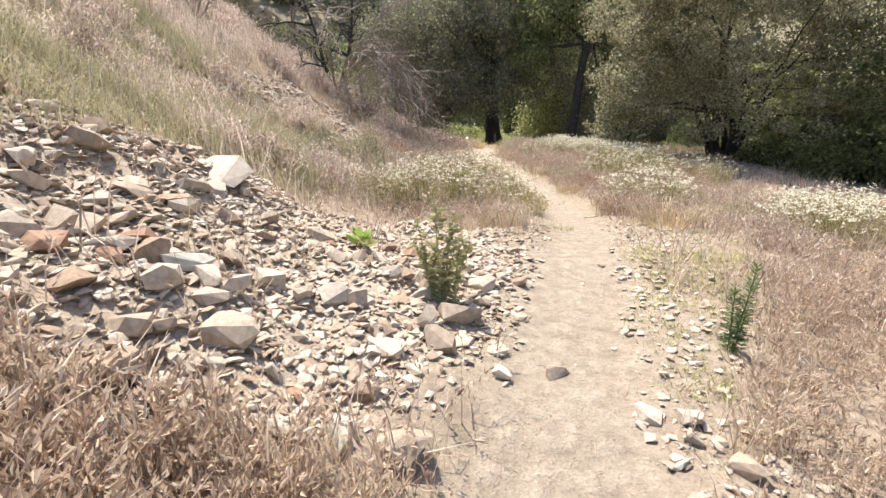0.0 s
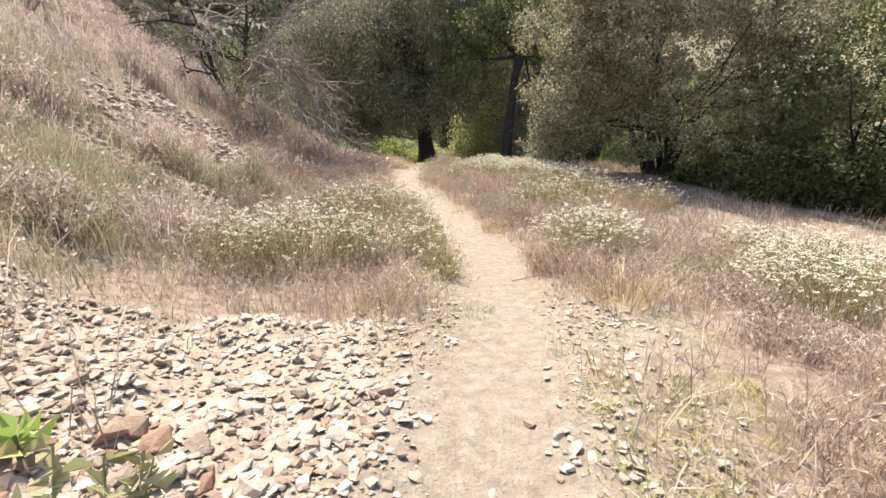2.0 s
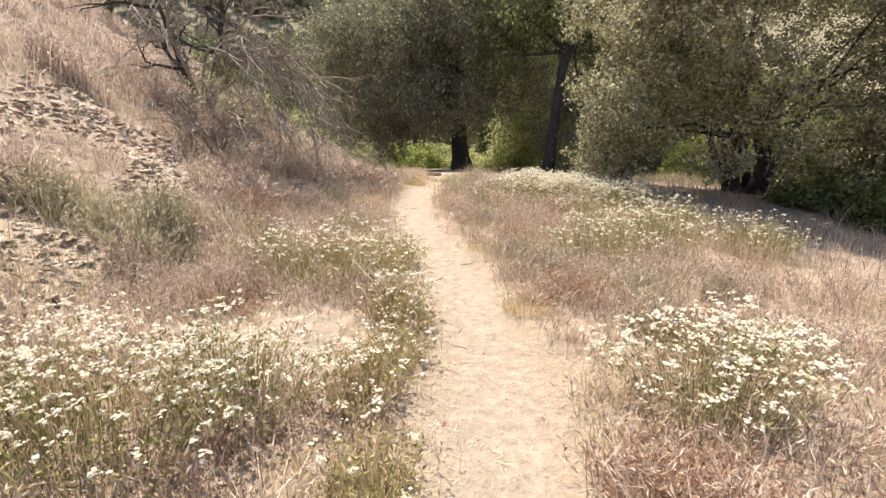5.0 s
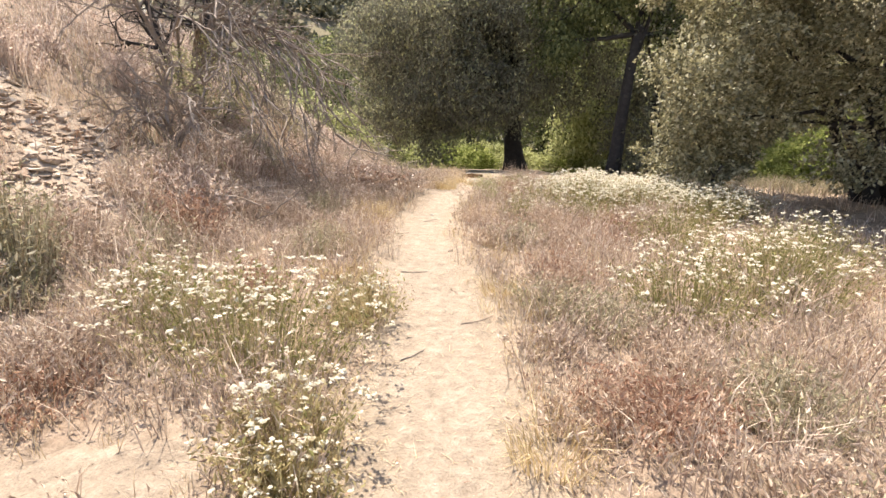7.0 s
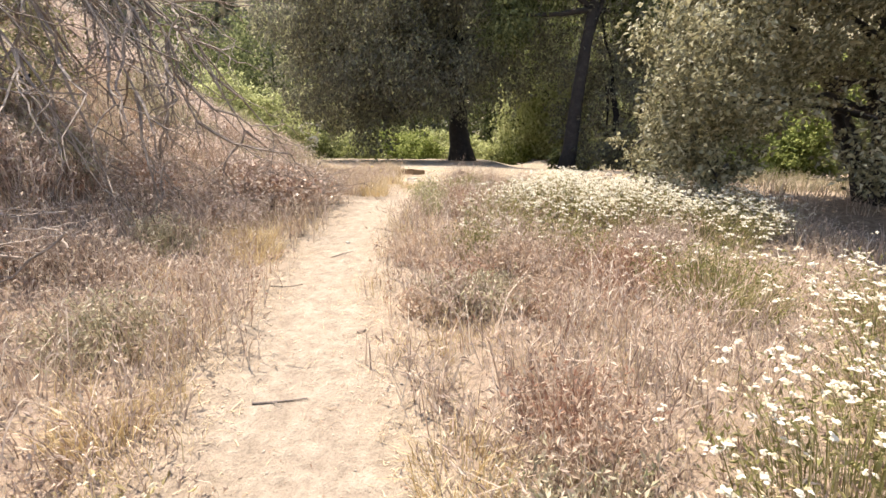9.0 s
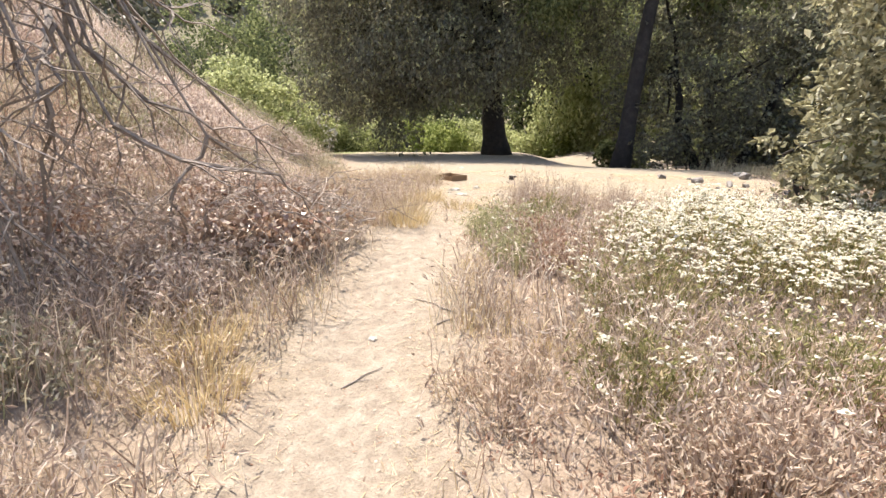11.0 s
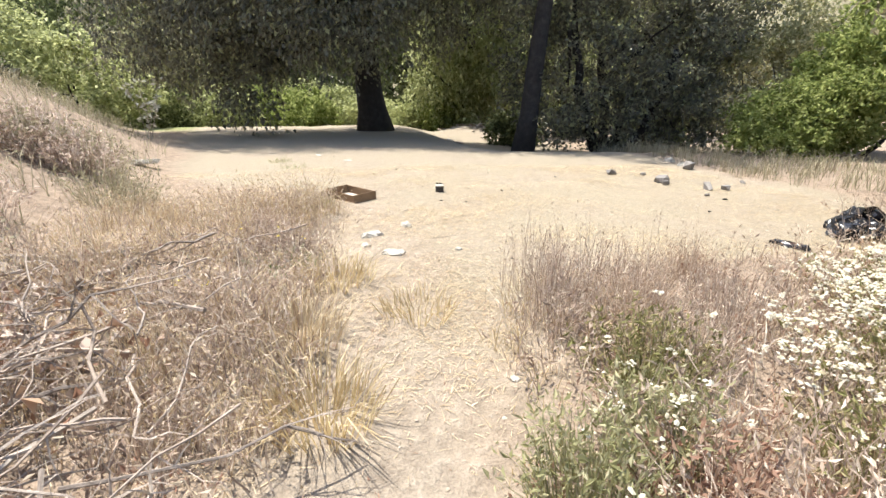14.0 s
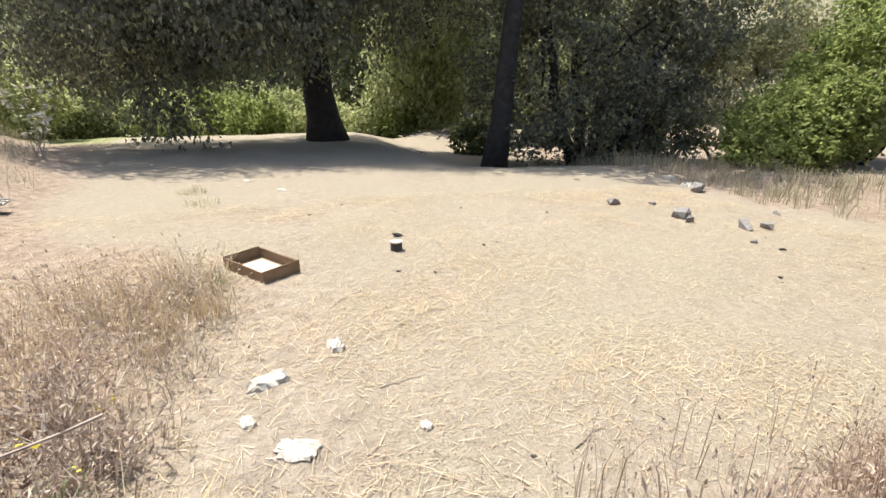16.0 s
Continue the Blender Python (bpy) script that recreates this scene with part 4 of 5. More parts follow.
stuff("hill_chaparral", hill_bushes(1500, (-90, 70, 62, 230), 1.5, 4.0, 220, 42, 1.8), M_FARBUSH, "grey-green chaparral over the far hillside", "chaparral")
stuff("hill_chaparral", hill_bushes(260, (-60, -9, 14, 62), .6, 1.5, 221, 70, .4), M_FARBUSH, "grey-green bushes over the upper slope", "chaparral")


# ---- stones ----
ROCKS = [hull_rock(R(300 + k), .30 + .30 * R(300 + k).random(), 9) for k in range(14)]
CHIPS = [hull_rock(R(330 + k), .22 + .24 * R(330 + k).random(), 4) for k in range(8)]
rock_meshes = [link_mesh("rock", v, t, M_ROCK) for v, t in ROCKS]
brown_meshes = [link_mesh("rock", v, t, M_BROWNROCK) for v, t in ROCKS[5:11]]
red_meshes = [link_mesh("rock", v, t, M_ROCK_RED) for v, t in ROCKS[:4]]


def rock(x, y, size, rng, label, group, meshes=None, sink=.12, zs=1.0, name="rock"):
    ob = new(name, (meshes or rock_meshes)[rng.integers(len(meshes or rock_meshes))])
    s = size * (.85 + .3 * rng.random(3))
    ob.matrix_world = Matrix.LocRotScale((x, y, float(height(x, y)) - sink * size * .5), Euler((rng.normal() * .3, rng.normal() * .3, rng.random() * 6.28)), (s[0], s[1], s[2] * zs))
    return tagged(ob, label, "rock", group)


rr = R(400)
for x, y, s in [(-1.83, 4.0, .44), (-1.1, 4.1, .24), (-1.5, 3.3, .22), (-1.75, 3.35, .22), (-.15, 1.62, .26), (-.3, 2.35, .2), (-1.0, 2.6, .24), (-.55, 2.75, .22), (-.7, 2.8, .2), (-1.55, 2.15, .2), (.05, 1.3, .26), (.62, 2.5, .14), (.33, 2.65, .15), (-.05, 2.6, .28), (1.0, 2.1, .14), (1.13, 1.9, .12), (.1, 2.95, .3), (-1.9, 2.9, .26), (-2.3, 3.1, .28), (-1.35, 3.7, .24), (-2.1, 4.5, .26), (1.28, 1.72, .15), (1.2, 2.05, .17), (1.45, 1.45, .12)]:
    rock(x, y, s * 1.12, rr, "large pale angular rock", "rocks of the stony bank", sink=.2)
made = 0
while made < 265:
    x, y = -4 + 5.2 * rr.random(), 1.0 + 4.4 * rr.random()
    if rr.random() < float(pile(x, y)):
        rock(x, y, (.08 + .19 * rr.random() ** 2.2) * (1 - .45 * float(step(3.7, 5, y))), rr, "pale broken rock on the stony bank", "rocks of the stony bank", red_meshes if rr.random() < .08 else brown_meshes if rr.random() < .3 else None)
        made += 1
for x, y in [(1.5, 4.35), (1.62, 4.25), (3.3, 5.6), (1.2, 3.9), (2.4, 4.6), (2.9, 5.2), (2.0, 3.4), (1.35, 2.6), (1.5, 2.3), (1.32, 12.3), (1.85, 14.0), (1.9, 3.0), (2.3, 3.9)]:
    rock(x, y, .06 + .05 * rr.random(), rr, "small pale stone beside the trail", "stones beside the trail")


def rubble(n, area, keep, lo, hi, seed, lift=.15):
    rng = R(seed)
    x, y = spread(n, rng, *area)
    ok = rng.random(n) < keep(x, y)
    x, y = x[ok], y[ok]
    s = lo + (hi - lo) * rng.random(len(x)) ** 2
    return strew(CHIPS, on_ground(x, y) + np.stack([0 * x, 0 * x, s * lift], 1), s, rng, .28)


stuff("rubble", rubble(19000, (-4.6, 1.4, .7, 6), lambda x, y: pile(x, y) * (1 - .35 * step(3.7, 5, y)), .02, .095, 410), M_ROCK, "loose broken stone on the bank", "rubble")
stuff("rubble", rubble(9000, (-4.6, 1.4, .7, 6), lambda x, y: pile(x, y) * (1 - .5 * step(3.7, 5, y)), .015, .08, 416), M_BROWNROCK, "brown broken stone on the bank", "rubble")
stuff("rubble", rubble(9000, (.3, 4.2, .7, 6.4), lambda x, y: step(.28, .5, trail_off(x, y)) * (1 - pile(x, y)) * step(1.6, .7, trail_off(x, y)) * .8, .012, .075, 411), M_ROCK, "small stones scattered beside the trail", "rubble")
stuff("rubble", rubble(9000, (-.3, 4.2, .5, 20), lambda x, y: step(.9, .1, trail_off(x, y)) * (.25 + .75 * step(.1, .45, trail_off(x, y))), .006, .024, 412), M_ROCK, "pebbles on the trail", "pebbles")
stuff("rubble", rubble(6500, (-7, -1.5, 6, 16), lambda x, y: scree(x, y), .03, .20, 417, -.04), M_BROWNROCK, "brown shale on the slope", "rubble")
stuff("rubble", rubble(9500, (-7, -1.5, 6, 16), lambda x, y: scree(x, y), .03, .20, 413, -.04), M_ROCK, "loose shale on the slope", "rubble")
stuff("rubble", rubble(420, (-2, 9, 19, 34), lambda x, y: clearing(x, y) * .5, .008, .03, 414), M_DARKBIT, "dark bits strewn over the clearing", "litter")
stuff("rubble", rubble(500, (7, 13, 37.5, 47), lambda x, y: step(.4, .55, vnoise(x, y, 1.3)), .08, .4, 415), M_ROCK, "pale boulders of the wash behind the trees", "rubble")
white_stones = [link_mesh("rock", v, t, M_PAPER) for v, t in ROCKS[3:6]]
for x, y, z in [(-1.27, 2.24, .24), (.31, 2.4, .16), (0.0, 2.69, .24), (-.4, 1.66, .2), (1.02, 1.75, .12)]:
    rock(x, y, z, rr, "whitish angular rock among brown rubble", "rocks of the stony bank", white_stones, .15, .8)


# ---- single plants ----
def plant(name, at, label, category="plant"):
    return thing(name, (at[0], at[1], float(height(at[0], at[1])) - .015), label, category)


def grass_clump(at, n, h, spread_r, mat, label, seed, lean=.8, width=.006, name="grass_clump"):
    rng = R(seed)
    ob = plant(name, at, label, "grass")
    a = rng.random(n) * 6.283
    P = np.stack([np.cos(a), np.sin(a), 0 * a], 1) * (spread_r * rng.random(n) ** .5)[:, None]
    H = h * (.5 + .6 * rng.random(n))
    ln = np.stack([np.cos(a), np.sin(a), 0 * a], 1) * (H * lean * rng.random(n))[:, None] + rng.normal(size=(n, 3)) * [.03, .03, 0]
    tagged(part("blade_mass", blades(P, H, width * (.6 + .8 * rng.random(n)), ln, rng, .5), mat, ob), kind="stuff")
    return ob


def thistle(at, h, seed):
    rng = R(seed)
    ob = plant("thistle", at, "tall grey-green thistle among the stones", "thistle")
    for k in range(9):
        a = rng.random() * 6.283
        P = crooked((rng.normal() * .05, rng.normal() * .05, 0), (np.cos(a) * .2 * (k > 0), np.sin(a) * .2 * (k > 0), h * (1.05 if k == 0 else .5 + .4 * rng.random())), 7, .03, rng)
        stem = part("stem", tube(P, np.linspace(.007, .003, 7), 5), M_SAGE, ob)
        n = 70
        i = rng.integers(1, 7, n)
        u = rng.random((n, 1))
        Q = P[i - 1] * (1 - u) + P[i] * u
        L = .03 + .06 * rng.random(n)
        part("leaf_mass", leaves(Q, sphere_dirs(n, rng) * [1, 1, .5] + [0, 0, .2], L, L * .42, rng, .4), M_SAGE, stem)
        part("seed_head", strew(CHIPS[:2], P[-1:] + [0, 0, .01], np.array([.03]), rng), M_RUST, stem)
    return ob


def mares_tail(at, h, seed):
    rng = R(seed)
    ob = plant("horseweed", at, "bright green upright weed with narrow leaves", "weed")
    for dx, hh in ((0, h), (-.055, h * .75), (.05, h * .5)):
        P = crooked((dx * .3, 0, 0), (dx + .06 * hh / h, rng.normal() * .02, hh), 7, .012, rng)
        stem = part("stem", tube(P, np.linspace(.007, .003, 7), 5), M_GREEN, ob)
        n = int(170 * hh / h)
        u = np.sort(rng.random(n)) ** .8
        Q = np.stack([np.interp(u, np.linspace(0, 1, 7), P[:, j]) for j in range(3)], 1)
        a = np.arange(n) * 2.4
        D = np.stack([np.cos(a), np.sin(a), .15 + .9 * u ** 3], 1)
        L = (.085 - .035 * u) * (.8 + .4 * rng.random(n))
        part("leaf_mass", leaves(Q, D, L, L * .11, rng, .2), M_GREEN, stem)
    return ob


def rosette(at, seed):
    rng = R(seed)
    ob = plant("tobacco_plant", at, "young plant with broad light-green leaves", "plant")
    part("stem", tube(crooked((0, 0, 0), (0, 0, .14), 4, .02, rng), [.012, .011, .009, .007], 6), M_GREEN, ob)
    for k in range(10):
        a = k * 2.4
        up = .2 + .09 * k
        L = np.array([.17 - .006 * k])
        part("leaf", leaves(np.array([[0, 0, .05 + .01 * k]]), np.array([[np.cos(a), np.sin(a), up]]), L, L * .55, rng, .3), M_LIME if k > 2 else M_FORB, ob)
    return ob


def dry_stalk(at, h, seed):
    rng = R(seed)
    ob = plant("dry_stalk", at, "bleached dry stalk with papery leaves", "weed")
    for k in range(4):
        P = crooked((rng.normal() * .1, 0, 0), (.25 * k - .2, rng.normal() * .2, h * (.6 + .4 * rng.random())), 6, .03, rng)
        part("stem", tube(P, np.linspace(.012, .005, 6), 5), M_TWIG, ob)
        n = 26
        Q = P[rng.integers(2, 6, n)] + rng.normal(size=(n, 3)) * .05
        L = .10 + .1 * rng.random(n)
        tagged(part("leaf_mass", leaves(Q, sphere_dirs(n, rng) * [1, 1, .4], L, L * .5, rng), M_FLOWER, ob), kind="stuff")
    return ob


thistle((.02, 3.2), .74, 500)
mares_tail((1.79, 2.73), .56, 501)
rosette((-.7, 3.95), 502)
dry_stalk((-3.4, 33.5), 1.7, 503)
for i, (x, y, h, n, m, lab) in enumerate([(2.85, 6.0, .58, 90, M_GOLD, "bleached arching clump of golden grass"), (3.3, 6.45, .52, 80, M_GOLD, "bleached arching clump of golden grass"), (.95, 7.2, .34, 180, M_STRAW, "flattened pale straw clump"),
                                        (.3, 16.1, .48, 190, M_GOLD, "bright golden grass clump by the trail"), (.5, 15.65, .46, 180, M_GOLD, "bright golden grass clump by the trail"), (1.35, 23.2, .22, 90, M_GREEN, "small green tuft beside a cardboard tray"),
                                        (1.1, 20.8, .22, 90, M_GREEN, "small green tuft in dry grass"), (.7, 27.9, .22, 70, M_SAGE, "small grey-green weed on the clearing"), (.98, 26.8, .2, 60, M_SAGE, "small grey-green weed on the clearing"),
                                        (1.5, 6.2, .12, 120, M_SAGE, "low green tuft beside the trail"), (2.0, 19.9, .25, 120, M_GOLD, "golden grass clump at the clearing"), (1.35, 19.0, .42, 240, M_GOLD, "tall golden grass clump beside the trail"),
                                        (1.25, 19.7, .42, 240, M_STRAW, "tall pale grass clump beside the trail"), (1.5, 20.5, .36, 220, M_GOLD, "tall golden grass clump beside the trail"), (2.7, 10.3, .3, 180, M_GOLD, "golden grass clump beside the trail"), (2.5, 12.6, .3, 180, M_GOLD, "golden grass clump beside the trail"), (.7, 12.9, .3, 160, M_GOLD, "golden grass clump beside the trail")]):
    grass_clump((x, y), int(n * 1.3), h * .85, .24, m, lab, 510 + i, 1.7 if h > .5 else 1.1, .008 if h > .5 else .0065)
for x, y in [(.35, 20.3), (.9, 21.6), (1.2, 21.2)]:
    ob = flower_shrub((x, y), .22, .2, .3, 531 + int(x * 10), 7, "dry brown weed with a few yellow flowers", M_BRUSH, .009, 90, 400, "yellow-flowered weeds", "flowering_weed", M_YELLOW)
for i, (x, y, h) in enumerate([(2.75, 19.5, .5), (3.25, 19.4, .5), (3.0, 20.0, .45), (3.6, 19.8, .45), (4.0, 19.4, .45), (4.2, 20.0, .4), (3.3, 18.9, .42)]):
    flower_shrub((x, y), .32, .28, h, 550 + i, 0, "brown dried sage shrub at the clearing's corner", M_PINK if i % 2 else M_BRUSH, .01, 170, 1300, "dried sage shrubs", "dried_shrub", stem_w=.0045, leaf_l=.012)
for i, (x, y, h) in enumerate([(3.2, 15.2, .45), (4.2, 15.2, .5), (2.7, 14.4, .35), (4.9, 15.9, .5), (3.3, 10.6, .38), (3.0, 12.2, .35), (-.7, 10.8, .4), (-1.2, 13.4, .45), (.2, 13.7, .4), (-.6, 14.8, .45), (4.3, 9.6, .4), (4.2, 10.9, .4), (-1.8, 12.2, .45), (2.9, 7.4, .35), (4.6, 7.4, .4), (3.9, 5.2, .35)]):
    flower_shrub((x, y), .5, .42, h, 570 + i, 12 if i < 4 else 0, "mounded brown dried shrub beside the trail", (M_BRUSH, M_RUST, M_GREY)[i % 3], .012, 260, 1700, "dried shrubs", "dried_shrub")


mound = R(580)
laid = 0
while laid < 54:
    x, y = -2.4 + 9 * mound.random(), 3.5 + 15.2 * mound.random()
    if wild(x, y) > .75 and .85 < trail_off(x, y) < 4 and all(abs(x - q[0]) > q[2] * .9 or abs(y - q[1]) > q[3] * .9 for q in SHRUBS):
        r = .22 + .25 * mound.random()
        flower_shrub((x, y), r, r * .9, .22 + .3 * mound.random(), 900 + laid, 0, "mounded dry brown shrub in the grass", (M_BRUSH, M_RUST, M_GREY, M_PINK, M_BRUSH)[laid % 5], .012, 150, 800, "dried shrubs", "dried_shrub")
        laid += 1
for i, (x, y) in enumerate([(-1, 20.4), (-1.6, 22), (-2.4, 20), (-.9, 23.4), (-2.8, 23), (-1.9, 24.8), (-3.5, 21.3), (-.4, 19.4), (-1.4, 19.2)]):
    flower_shrub((x, y), .55, .5, .62, 990 + i, 0, "mauve-brown dried shrub on the slope", M_MAUVE if i % 3 else M_GREY, .012, 240, 1400, "shrubs on the slope", "slope_shrub")
hs = R(590)
laid = 0
while laid < 95:
    x, y = -1.7 - 8.5 * hs.random() ** 1.4, 5.8 + 20 * hs.random() ** .9
    if scree(x, y) < .3 and np.interp(y, HILL_Y, HILL_X) - x > .3:
        r = .32 + .42 * hs.random()
        flower_shrub((x, y), r, r * .85, .4 + .55 * hs.random(), 1100 + laid, 0, "dry grey-brown shrub on the slope", (M_MAUVE, M_GREY, M_BRUSH, M_MAUVE, M_MAUVE)[laid % 5], .01, 190, 1000, "shrubs on the slope", "slope_shrub", stem_w=.011, leaf_l=.04)
        laid += 1


# ---- fallen wood ----
def stick(at, length, angle, radius, seed, label="bleached fallen twig lying on the ground", mat=None, forks=1):
    rng = R(seed)
    ob = thing("twig", (at[0], at[1], float(height(at[0], at[1])) + radius * .6), label, "twig", "fallen twigs")
    d = np.array([np.cos(angle), np.sin(angle), 0])
    P = crooked(-d * length / 2, d * length / 2, 7, .06, rng)
    P[:, 2] = [float(height(at[0] + p[0], at[1] + p[1])) - float(height(at[0], at[1])) + .004 for p in P]
    part("shaft", tube(P, np.linspace(radius, radius * .5, 7), 6), mat or M_DEADWOOD, ob)
    for k in range(forks):
        i = 2 + k
        e = P[i] + turn_z(d, .7 if k % 2 else -.8) * length * .3
        e[2] = P[i][2] + .01
        part("fork", tube(crooked(P[i], e, 4, .04, rng), np.linspace(radius * .6, radius * .3, 4), 5), mat or M_DEADWOOD, ob)
    return ob


for i, (x, y, l, a, r) in enumerate([(2.35, 7.27, .34, .1, .006), (2.55, 7.2, .25, 1.9, .005), (1.35, 15.9, .28, .9, .006), (1.05, 14.9, .3, .2, .006), (1.75, 11.4, .25, 1.0, .006), (2.25, 12.0, .3, .3, .005), (2.0, 15.0, .35, 2.2, .006), (1.9, 9.5, .22, 2.6, .005),
                                  (1.75, 16.8, .4, 2.5, .007), (1.9, 16.6, .3, .6, .006), (2.6, 21.4, .3, .2, .003), (2.4, 22.6, .22, 1.0, .003), (3.3, 20.7, .26, .4, .004), (1.5, 13.2, .3, .3, .007)]):
    stick((x, y), l, a, r, 600 + i)
for i, (x, y, l, a, r) in enumerate([(-.45, 21.2, .9, .5, .07), (-.15, 20.75, .7, .9, .055), (-.75, 20.9, .6, 2.4, .05), (.15, 19.75, .7, .7, .05)]):
    ob = stick((x, y), l, a, r, 640 + i, "weathered grey log in dry grass", M_DEADWOOD, 1)
    ob.name = "log"


def brush_pile(at, seed, sticks=56, foliage=1500, wide=1.0, label="heap of cut bleached branches with curled dead leaves"):
    """Cut branches thrown on a heap, with curled dead leaves still on them."""
    rng = R(seed)
    z = float(height(at[0], at[1]))
    ob = thing("brush_pile", (at[0], at[1], z), label, "brush pile")
    for k in range(sticks):
        a = rng.random() * 6.283
        c = np.array([rng.normal() * .4 * wide, rng.normal() * .38 * wide, (.06 + .32 * rng.random()) / wide])
        l = .3 + .55 * rng.random()
        d = np.array([np.cos(a), np.sin(a), rng.normal() * .25]) * l / 2
        r = .005 + .009 * rng.random() ** 2
        bits = []
        P = crooked(c - d, c + d, 7, .09, rng)
        bits.append(tube(P, np.linspace(r, r * .5, 7), 5))
        for j in range(3):
            twigs(P[rng.integers(2, 7)], d / l * 2 + rng.normal(size=3) * .6, l * .3, r * .55, 1, rng, bits, .1, 2, .7, .1)
        part("branch", join(bits), M_TWIG if k % 3 else M_DEADWOOD, ob)
    n = foliage
    P = np.stack([(-.22 + rng.normal(size=n) * .3) * wide, (-.35 + rng.normal(size=n) * .26) * wide, .04 + .34 * rng.random(n) / wide], 1)
    L = .032 + .045 * rng.random(n)
    tagged(part("dead_foliage", leaves(P, sphere_dirs(n, rng), L, L * .55, rng, .9), M_DEADLEAF, ob, "curled brown dead leaves"), kind="stuff")
    return ob


brush_pile((.28, 18.05), 700, foliage=2600)
brush_pile((-.25, 18.9), 701, 64, 1800)
brush_pile((-.25, 20.0), 702, 46, 900, 1.5, "scattered grey sticks over brown leaf mulch")
brush_pile((-1.3, 14.2), 703, 34, 160, 1.2, "tangle of bleached yellow sticks on the slope")


# ---- litter on the ground ----
def crumpled(at, w, l, h, mat, label, seed, name="paper_scrap", category="litter", group="paper scraps", n=9, smooth=False):
    """A crushed sheet: a creased, folded skin with its edges turned down."""
    rng = R(seed)
    u = np.linspace(-.5, .5, n)
    X, Y = np.meshgrid(u, u)
    edge = 1 - np.maximum(np.abs(X), np.abs(Y)) * 2
    Z = h * (.35 * rng.random((n, n)) + .65 * rng.random()) * np.clip(edge * 3, 0, 1) + .004
    jig = rng.normal(size=(n, n, 2)) * .03
    r = 1 - .25 * (np.hypot(X, Y) > .55) * rng.random((n, n))
    V = np.stack([(X * r + jig[..., 0]) * w, (Y * r + jig[..., 1]) * l, Z], -1).reshape(-1, 3)
    i = (np.arange(n - 1)[:, None] * n + np.arange(n - 1)[None]).ravel()
    T = np.concatenate([np.stack([i, i + 1, i + n], 1), np.stack([i + 1, i + n + 1, i + n], 1)])
    under = V * [1, 1, 0] + [0, 0, -.003]
    rim = np.concatenate([np.arange(n - 1), np.arange(n - 1, n * n - 1, n), np.arange(n * n - 1, n * n - n, -1), np.arange(n * n - n, 0, -n)])
    m = n * n
    nxt = np.roll(rim, -1)
    T = np.concatenate([T, T[:, ::-1] + m, np.stack([rim, rim + m, nxt], 1), np.stack([nxt, rim + m, nxt + m], 1)])
    me = link_mesh(name, np.concatenate([V, under]), T, mat, smooth)
    ob = new(name, me)
    ob.matrix_world = pose(at[0], at[1], float(height(at[0], at[1])) + .004, 0, 0, rng.random() * 360)
    return tagged(ob, label, category, group)


for i, (x, y, w, l, h) in enumerate([(2.29, 21.89, .17, .12, .05), (1.89, 21.63, .27, .15, .05), (2.01, 21.03, .22, .16, .07), (1.8, 21.3, .12, .08, .03), (-1.24, 7.1, .2, .15, .08), (-.21, 7.08, .15, .11, .06), (.44, 6.08, .12, .1, .05), (-2.15, 8.28, .16, .12, .07), (-2.0, 8.05, .2, .15, .09), (-2.35, 8.55, .14, .1, .06),
                                    (2.85, 7.0, .07, .05, .03), (2.1, 27.7, .25, .14, .06), (1.5, 28.9, .3, .12, .03), (1.35, 16.35, .07, .06, .02), (2.3, 19.0, .06, .05, .02), (2.6, 21.0, .08, .06, .02), (9.7, 26.4, .42, .3, .18), (9.9, 27.1, .3, .25, .14)]):
    crumpled((x, y), w * .85, l * .85, h * .8, M_PAPER, "crumpled white paper scrap on dry ground" if w < .4 else "crumpled white sheet at the clearing's edge", 800 + i)


def rubbish_bag(at, w, l, h, seed):
    """A slack, tied bag: a squashed round body with pinched folds and a knotted neck."""
    rng = R(seed)
    ob = thing("rubbish_bag", (at[0], at[1], float(height(at[0], at[1])) - .01), "shiny black plastic bag lying on straw", "rubbish bag")
    n, m = 40, 18
    a, e = np.meshgrid(np.arange(n) / n * 6.283, np.linspace(.02, 3.12, m))
    r = 1 + .10 * np.sin(a * 5 + 1.7 * e + rng.random()) + .07 * np.sin(a * 11 - 3 * e) + .06 * rng.normal(size=a.shape)
    r = r * (1 + .18 * np.sin(a * 2 + .6))
    X, Y = np.sin(e) ** .75 * np.cos(a) * r * w / 2, np.sin(e) ** .75 * np.sin(a) * r * l / 2
    Z = np.clip((np.cos(e) * r * .62 + .42) * h, 0, None) * (1 + .2 * np.cos(a - 1.0))
    V = np.stack([X, Y, Z], -1).reshape(-1, 3)
    i, j = np.meshgrid(np.arange(n), np.arange(m - 1))
    q = [(j * n + i).ravel(), (j * n + (i + 1) % n).ravel(), ((j + 1) * n + (i + 1) % n).ravel(), ((j + 1) * n + i).ravel()]
    part("bag_body", (V, np.concatenate([np.stack([q[0], q[2], q[1]], 1), np.stack([q[0], q[3], q[2]], 1)])), M_BLACK, ob)
    part("knot", tube(crooked((.04, 0, h * .85), (.16, -.05, h * 1.22), 6, .06, rng), [.07, .035, .03, .05, .075, .05], 9), M_BLACK, ob, "gathered neck of the bag")
    return ob


rubbish_bag((7.15, 20.78), .74, .55, .23, 830)
crumpled((5.9, 20.55), .36, .12, .05, M_BLACK, "flat scrap of black plastic on straw", 832, "plastic_scrap", "litter", "", 9)


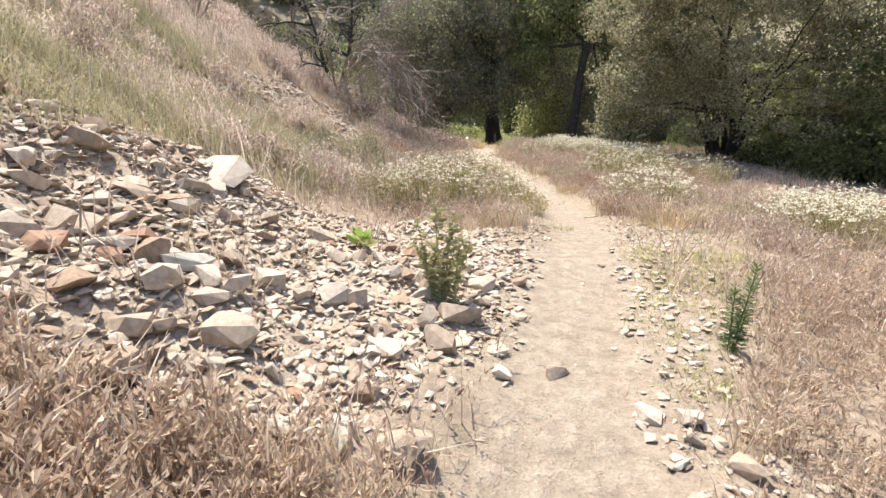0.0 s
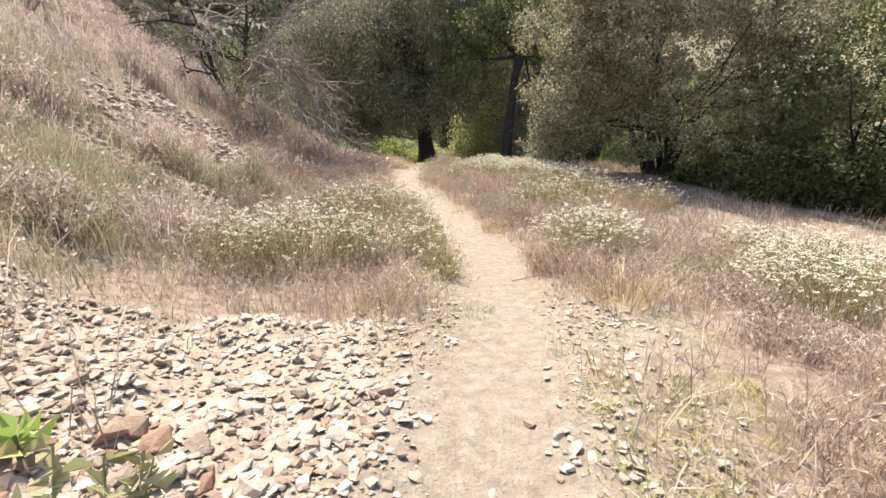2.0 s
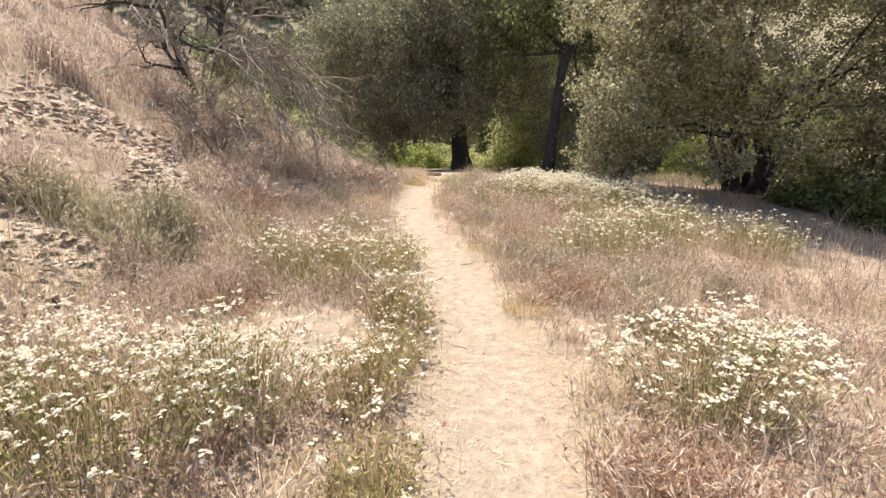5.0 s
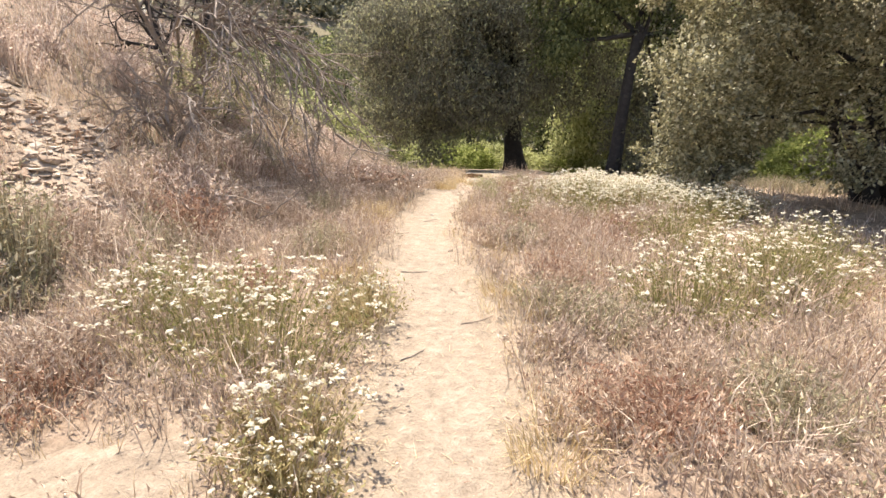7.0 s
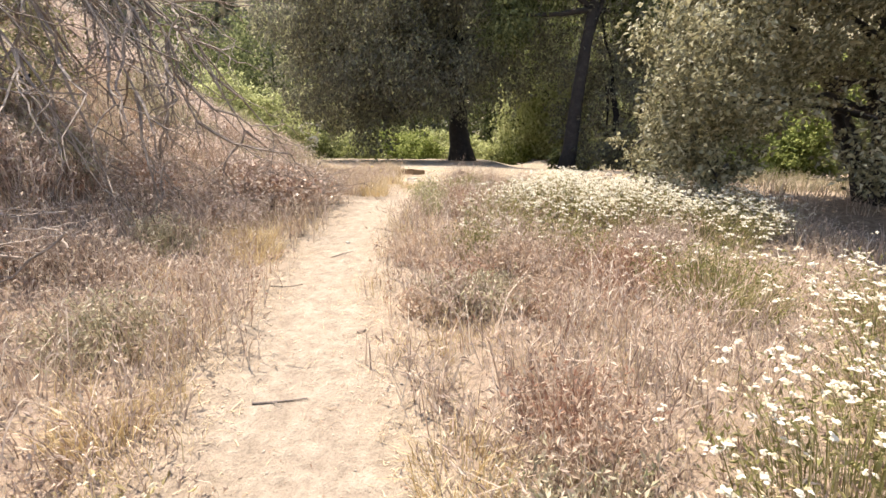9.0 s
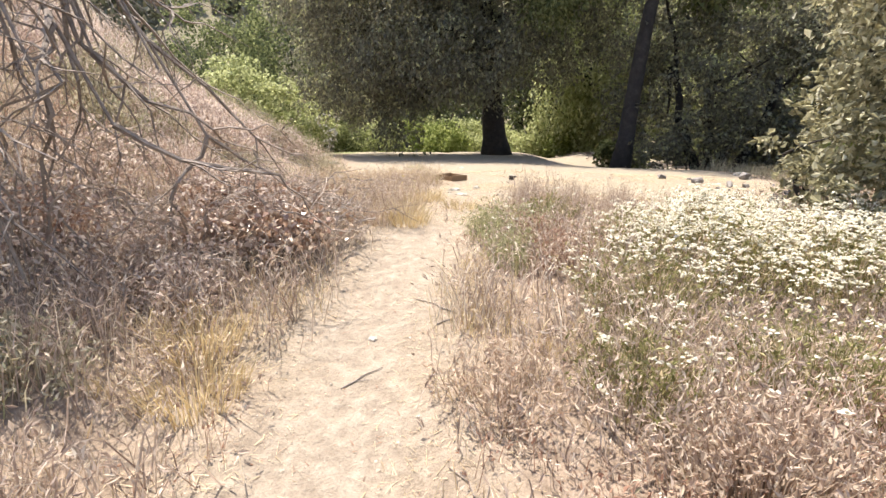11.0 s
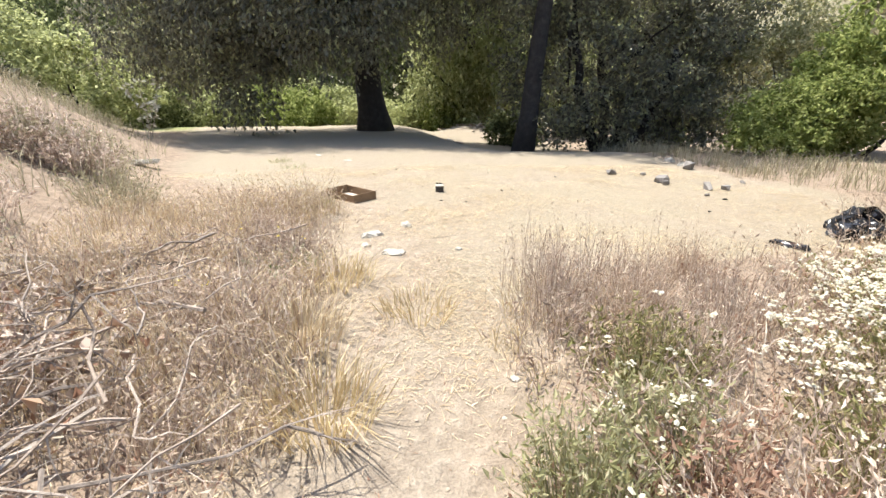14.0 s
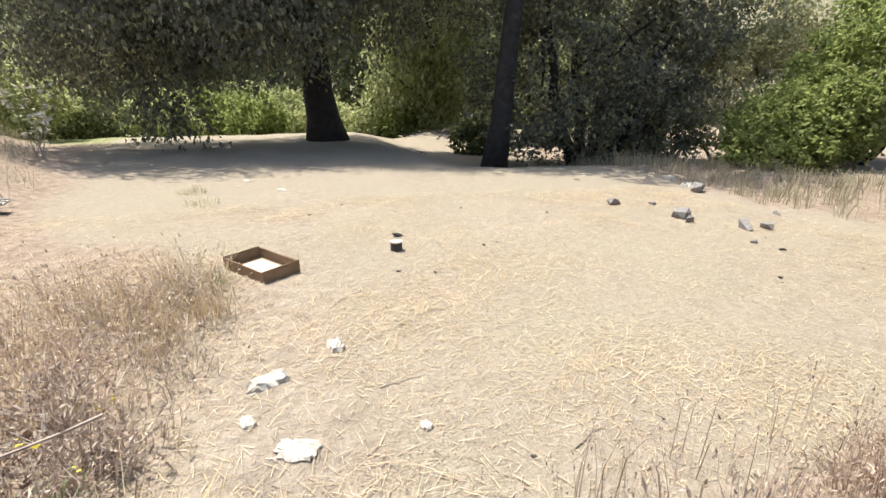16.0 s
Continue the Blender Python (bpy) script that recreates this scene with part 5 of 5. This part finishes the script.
def box_bits(pieces):
    """Boxes (centre, size) as one piece."""
    out = []
    for c, s in pieces:
        v = np.array([[x, y, z] for x in (-.5, .5) for y in (-.5, .5) for z in (-.5, .5)]) * s + c
        t = np.array([[0, 1, 3], [0, 3, 2], [4, 6, 7], [4, 7, 5], [0, 4, 5], [0, 5, 1], [2, 3, 7], [2, 7, 6], [0, 2, 6], [0, 6, 4], [1, 5, 7], [1, 7, 3]])
        out.append((v, t))
    return join(out)


def tray(at, angle):
    ob = thing("cardboard_tray", (at[0], at[1], float(height(at[0], at[1])) + .008), "open brown cardboard tray with a white lining", "cardboard box")
    ob.rotation_euler = (radians(1.5), 0, radians(angle))
    L, W, H = .62, .36, .105
    part("base", box_bits([((0, 0, .003), (L, W, .006))]), M_CARD, ob)
    part("lining", box_bits([((.02, 0, .010), (L * .8, W * .78, .006))]), M_PAPER, ob, "white paper lining")
    for y in (-W / 2, W / 2):
        part("side", box_bits([((0, y, H / 2), (L, .006, H)), ((0, y * .985, H - .012), (L * .96, .012, .02))]), M_CARD, ob)
    for x in (-L / 2, L / 2):
        v, t = box_bits([((0, 0, H / 2 + .004), (.006, W, H + .008)), ((0, 0, H * .5), (.016, W * .4, H * .8))])
        part("end", (v + [x, 0, 0], t), M_CARD, ob)
    return ob


tray((1.84, 23.52), -57)


def tin(at):
    ob = thing("tin_can", (at[0], at[1], float(height(at[0], at[1])) - .004), "short tin can with a white lid on straw", "can")
    h = .085
    part("body", tube([(0, 0, 0), (0, 0, .006), (0, 0, .01), (0, 0, h)], [.058, .062, .06, .06], 20), M_DARKBIT, ob, "dark side wall")
    part("lid", tube([(0, 0, h), (0, 0, h + .004), (0, 0, h + .014), (0, 0, h + .016)], [.060, .064, .064, .055], 20), M_PAPER, ob, "white lid")
    return ob


tin((3.13, 23.72))
board = thing("panel", (-1.8, 26.9, float(height(-1.8, 26.9)) + .01), "white flat panel lying on the ground", "panel")
board.rotation_euler = (0, 0, radians(8))
part("sheet", box_bits([((0, 0, .012), (.85, .34, .02))]), M_PAPER, board)
for y in (-.15, .02, .16):
    part("rail", box_bits([((0, y, .032), (.85, .022, .02))]), M_PAPER, board)
concrete = [link_mesh("rubble_lump", *hull_rock(R(850 + k), .6, 4), M_CONCRETE) for k in range(6)]
rk = R(860)
for x, y, s in [(6.92, 25.15, .24), (7.5, 24.95, .12), (7.32, 24.2, .27), (7.22, 23.95, .22), (7.62, 23.45, .24), (7.92, 23.35, .2), (7.1, 22.9, .1), (9.3, 25.8, .3), (8.9, 24.0, .12)]:
    rock(x, y, s, rk, "pale broken lump of rubble on straw", "rubble lumps", concrete, .1, 1.0, "rubble_lump")
dark = [link_mesh("dark_scrap", *hull_rock(R(870 + k), .4, 2), M_DARKBIT) for k in range(3)]
for x, y, s in [(4.03, 23.57, .07), (3.24, 24.2, .13), (7.15, 22.6, .08), (3.0, 23.1, .05), (2.4, 25.6, .06), (3.3, 23.0, .05), (5.6, 24.9, .06), (2.9, 26.1, .05), (4.5, 25.4, .05), (6.3, 22.0, .06)]:
    rock(x, y, s, rk, "small dark scrap lying on straw", "dark scraps", dark, .1, 1.0, "dark_scrap")
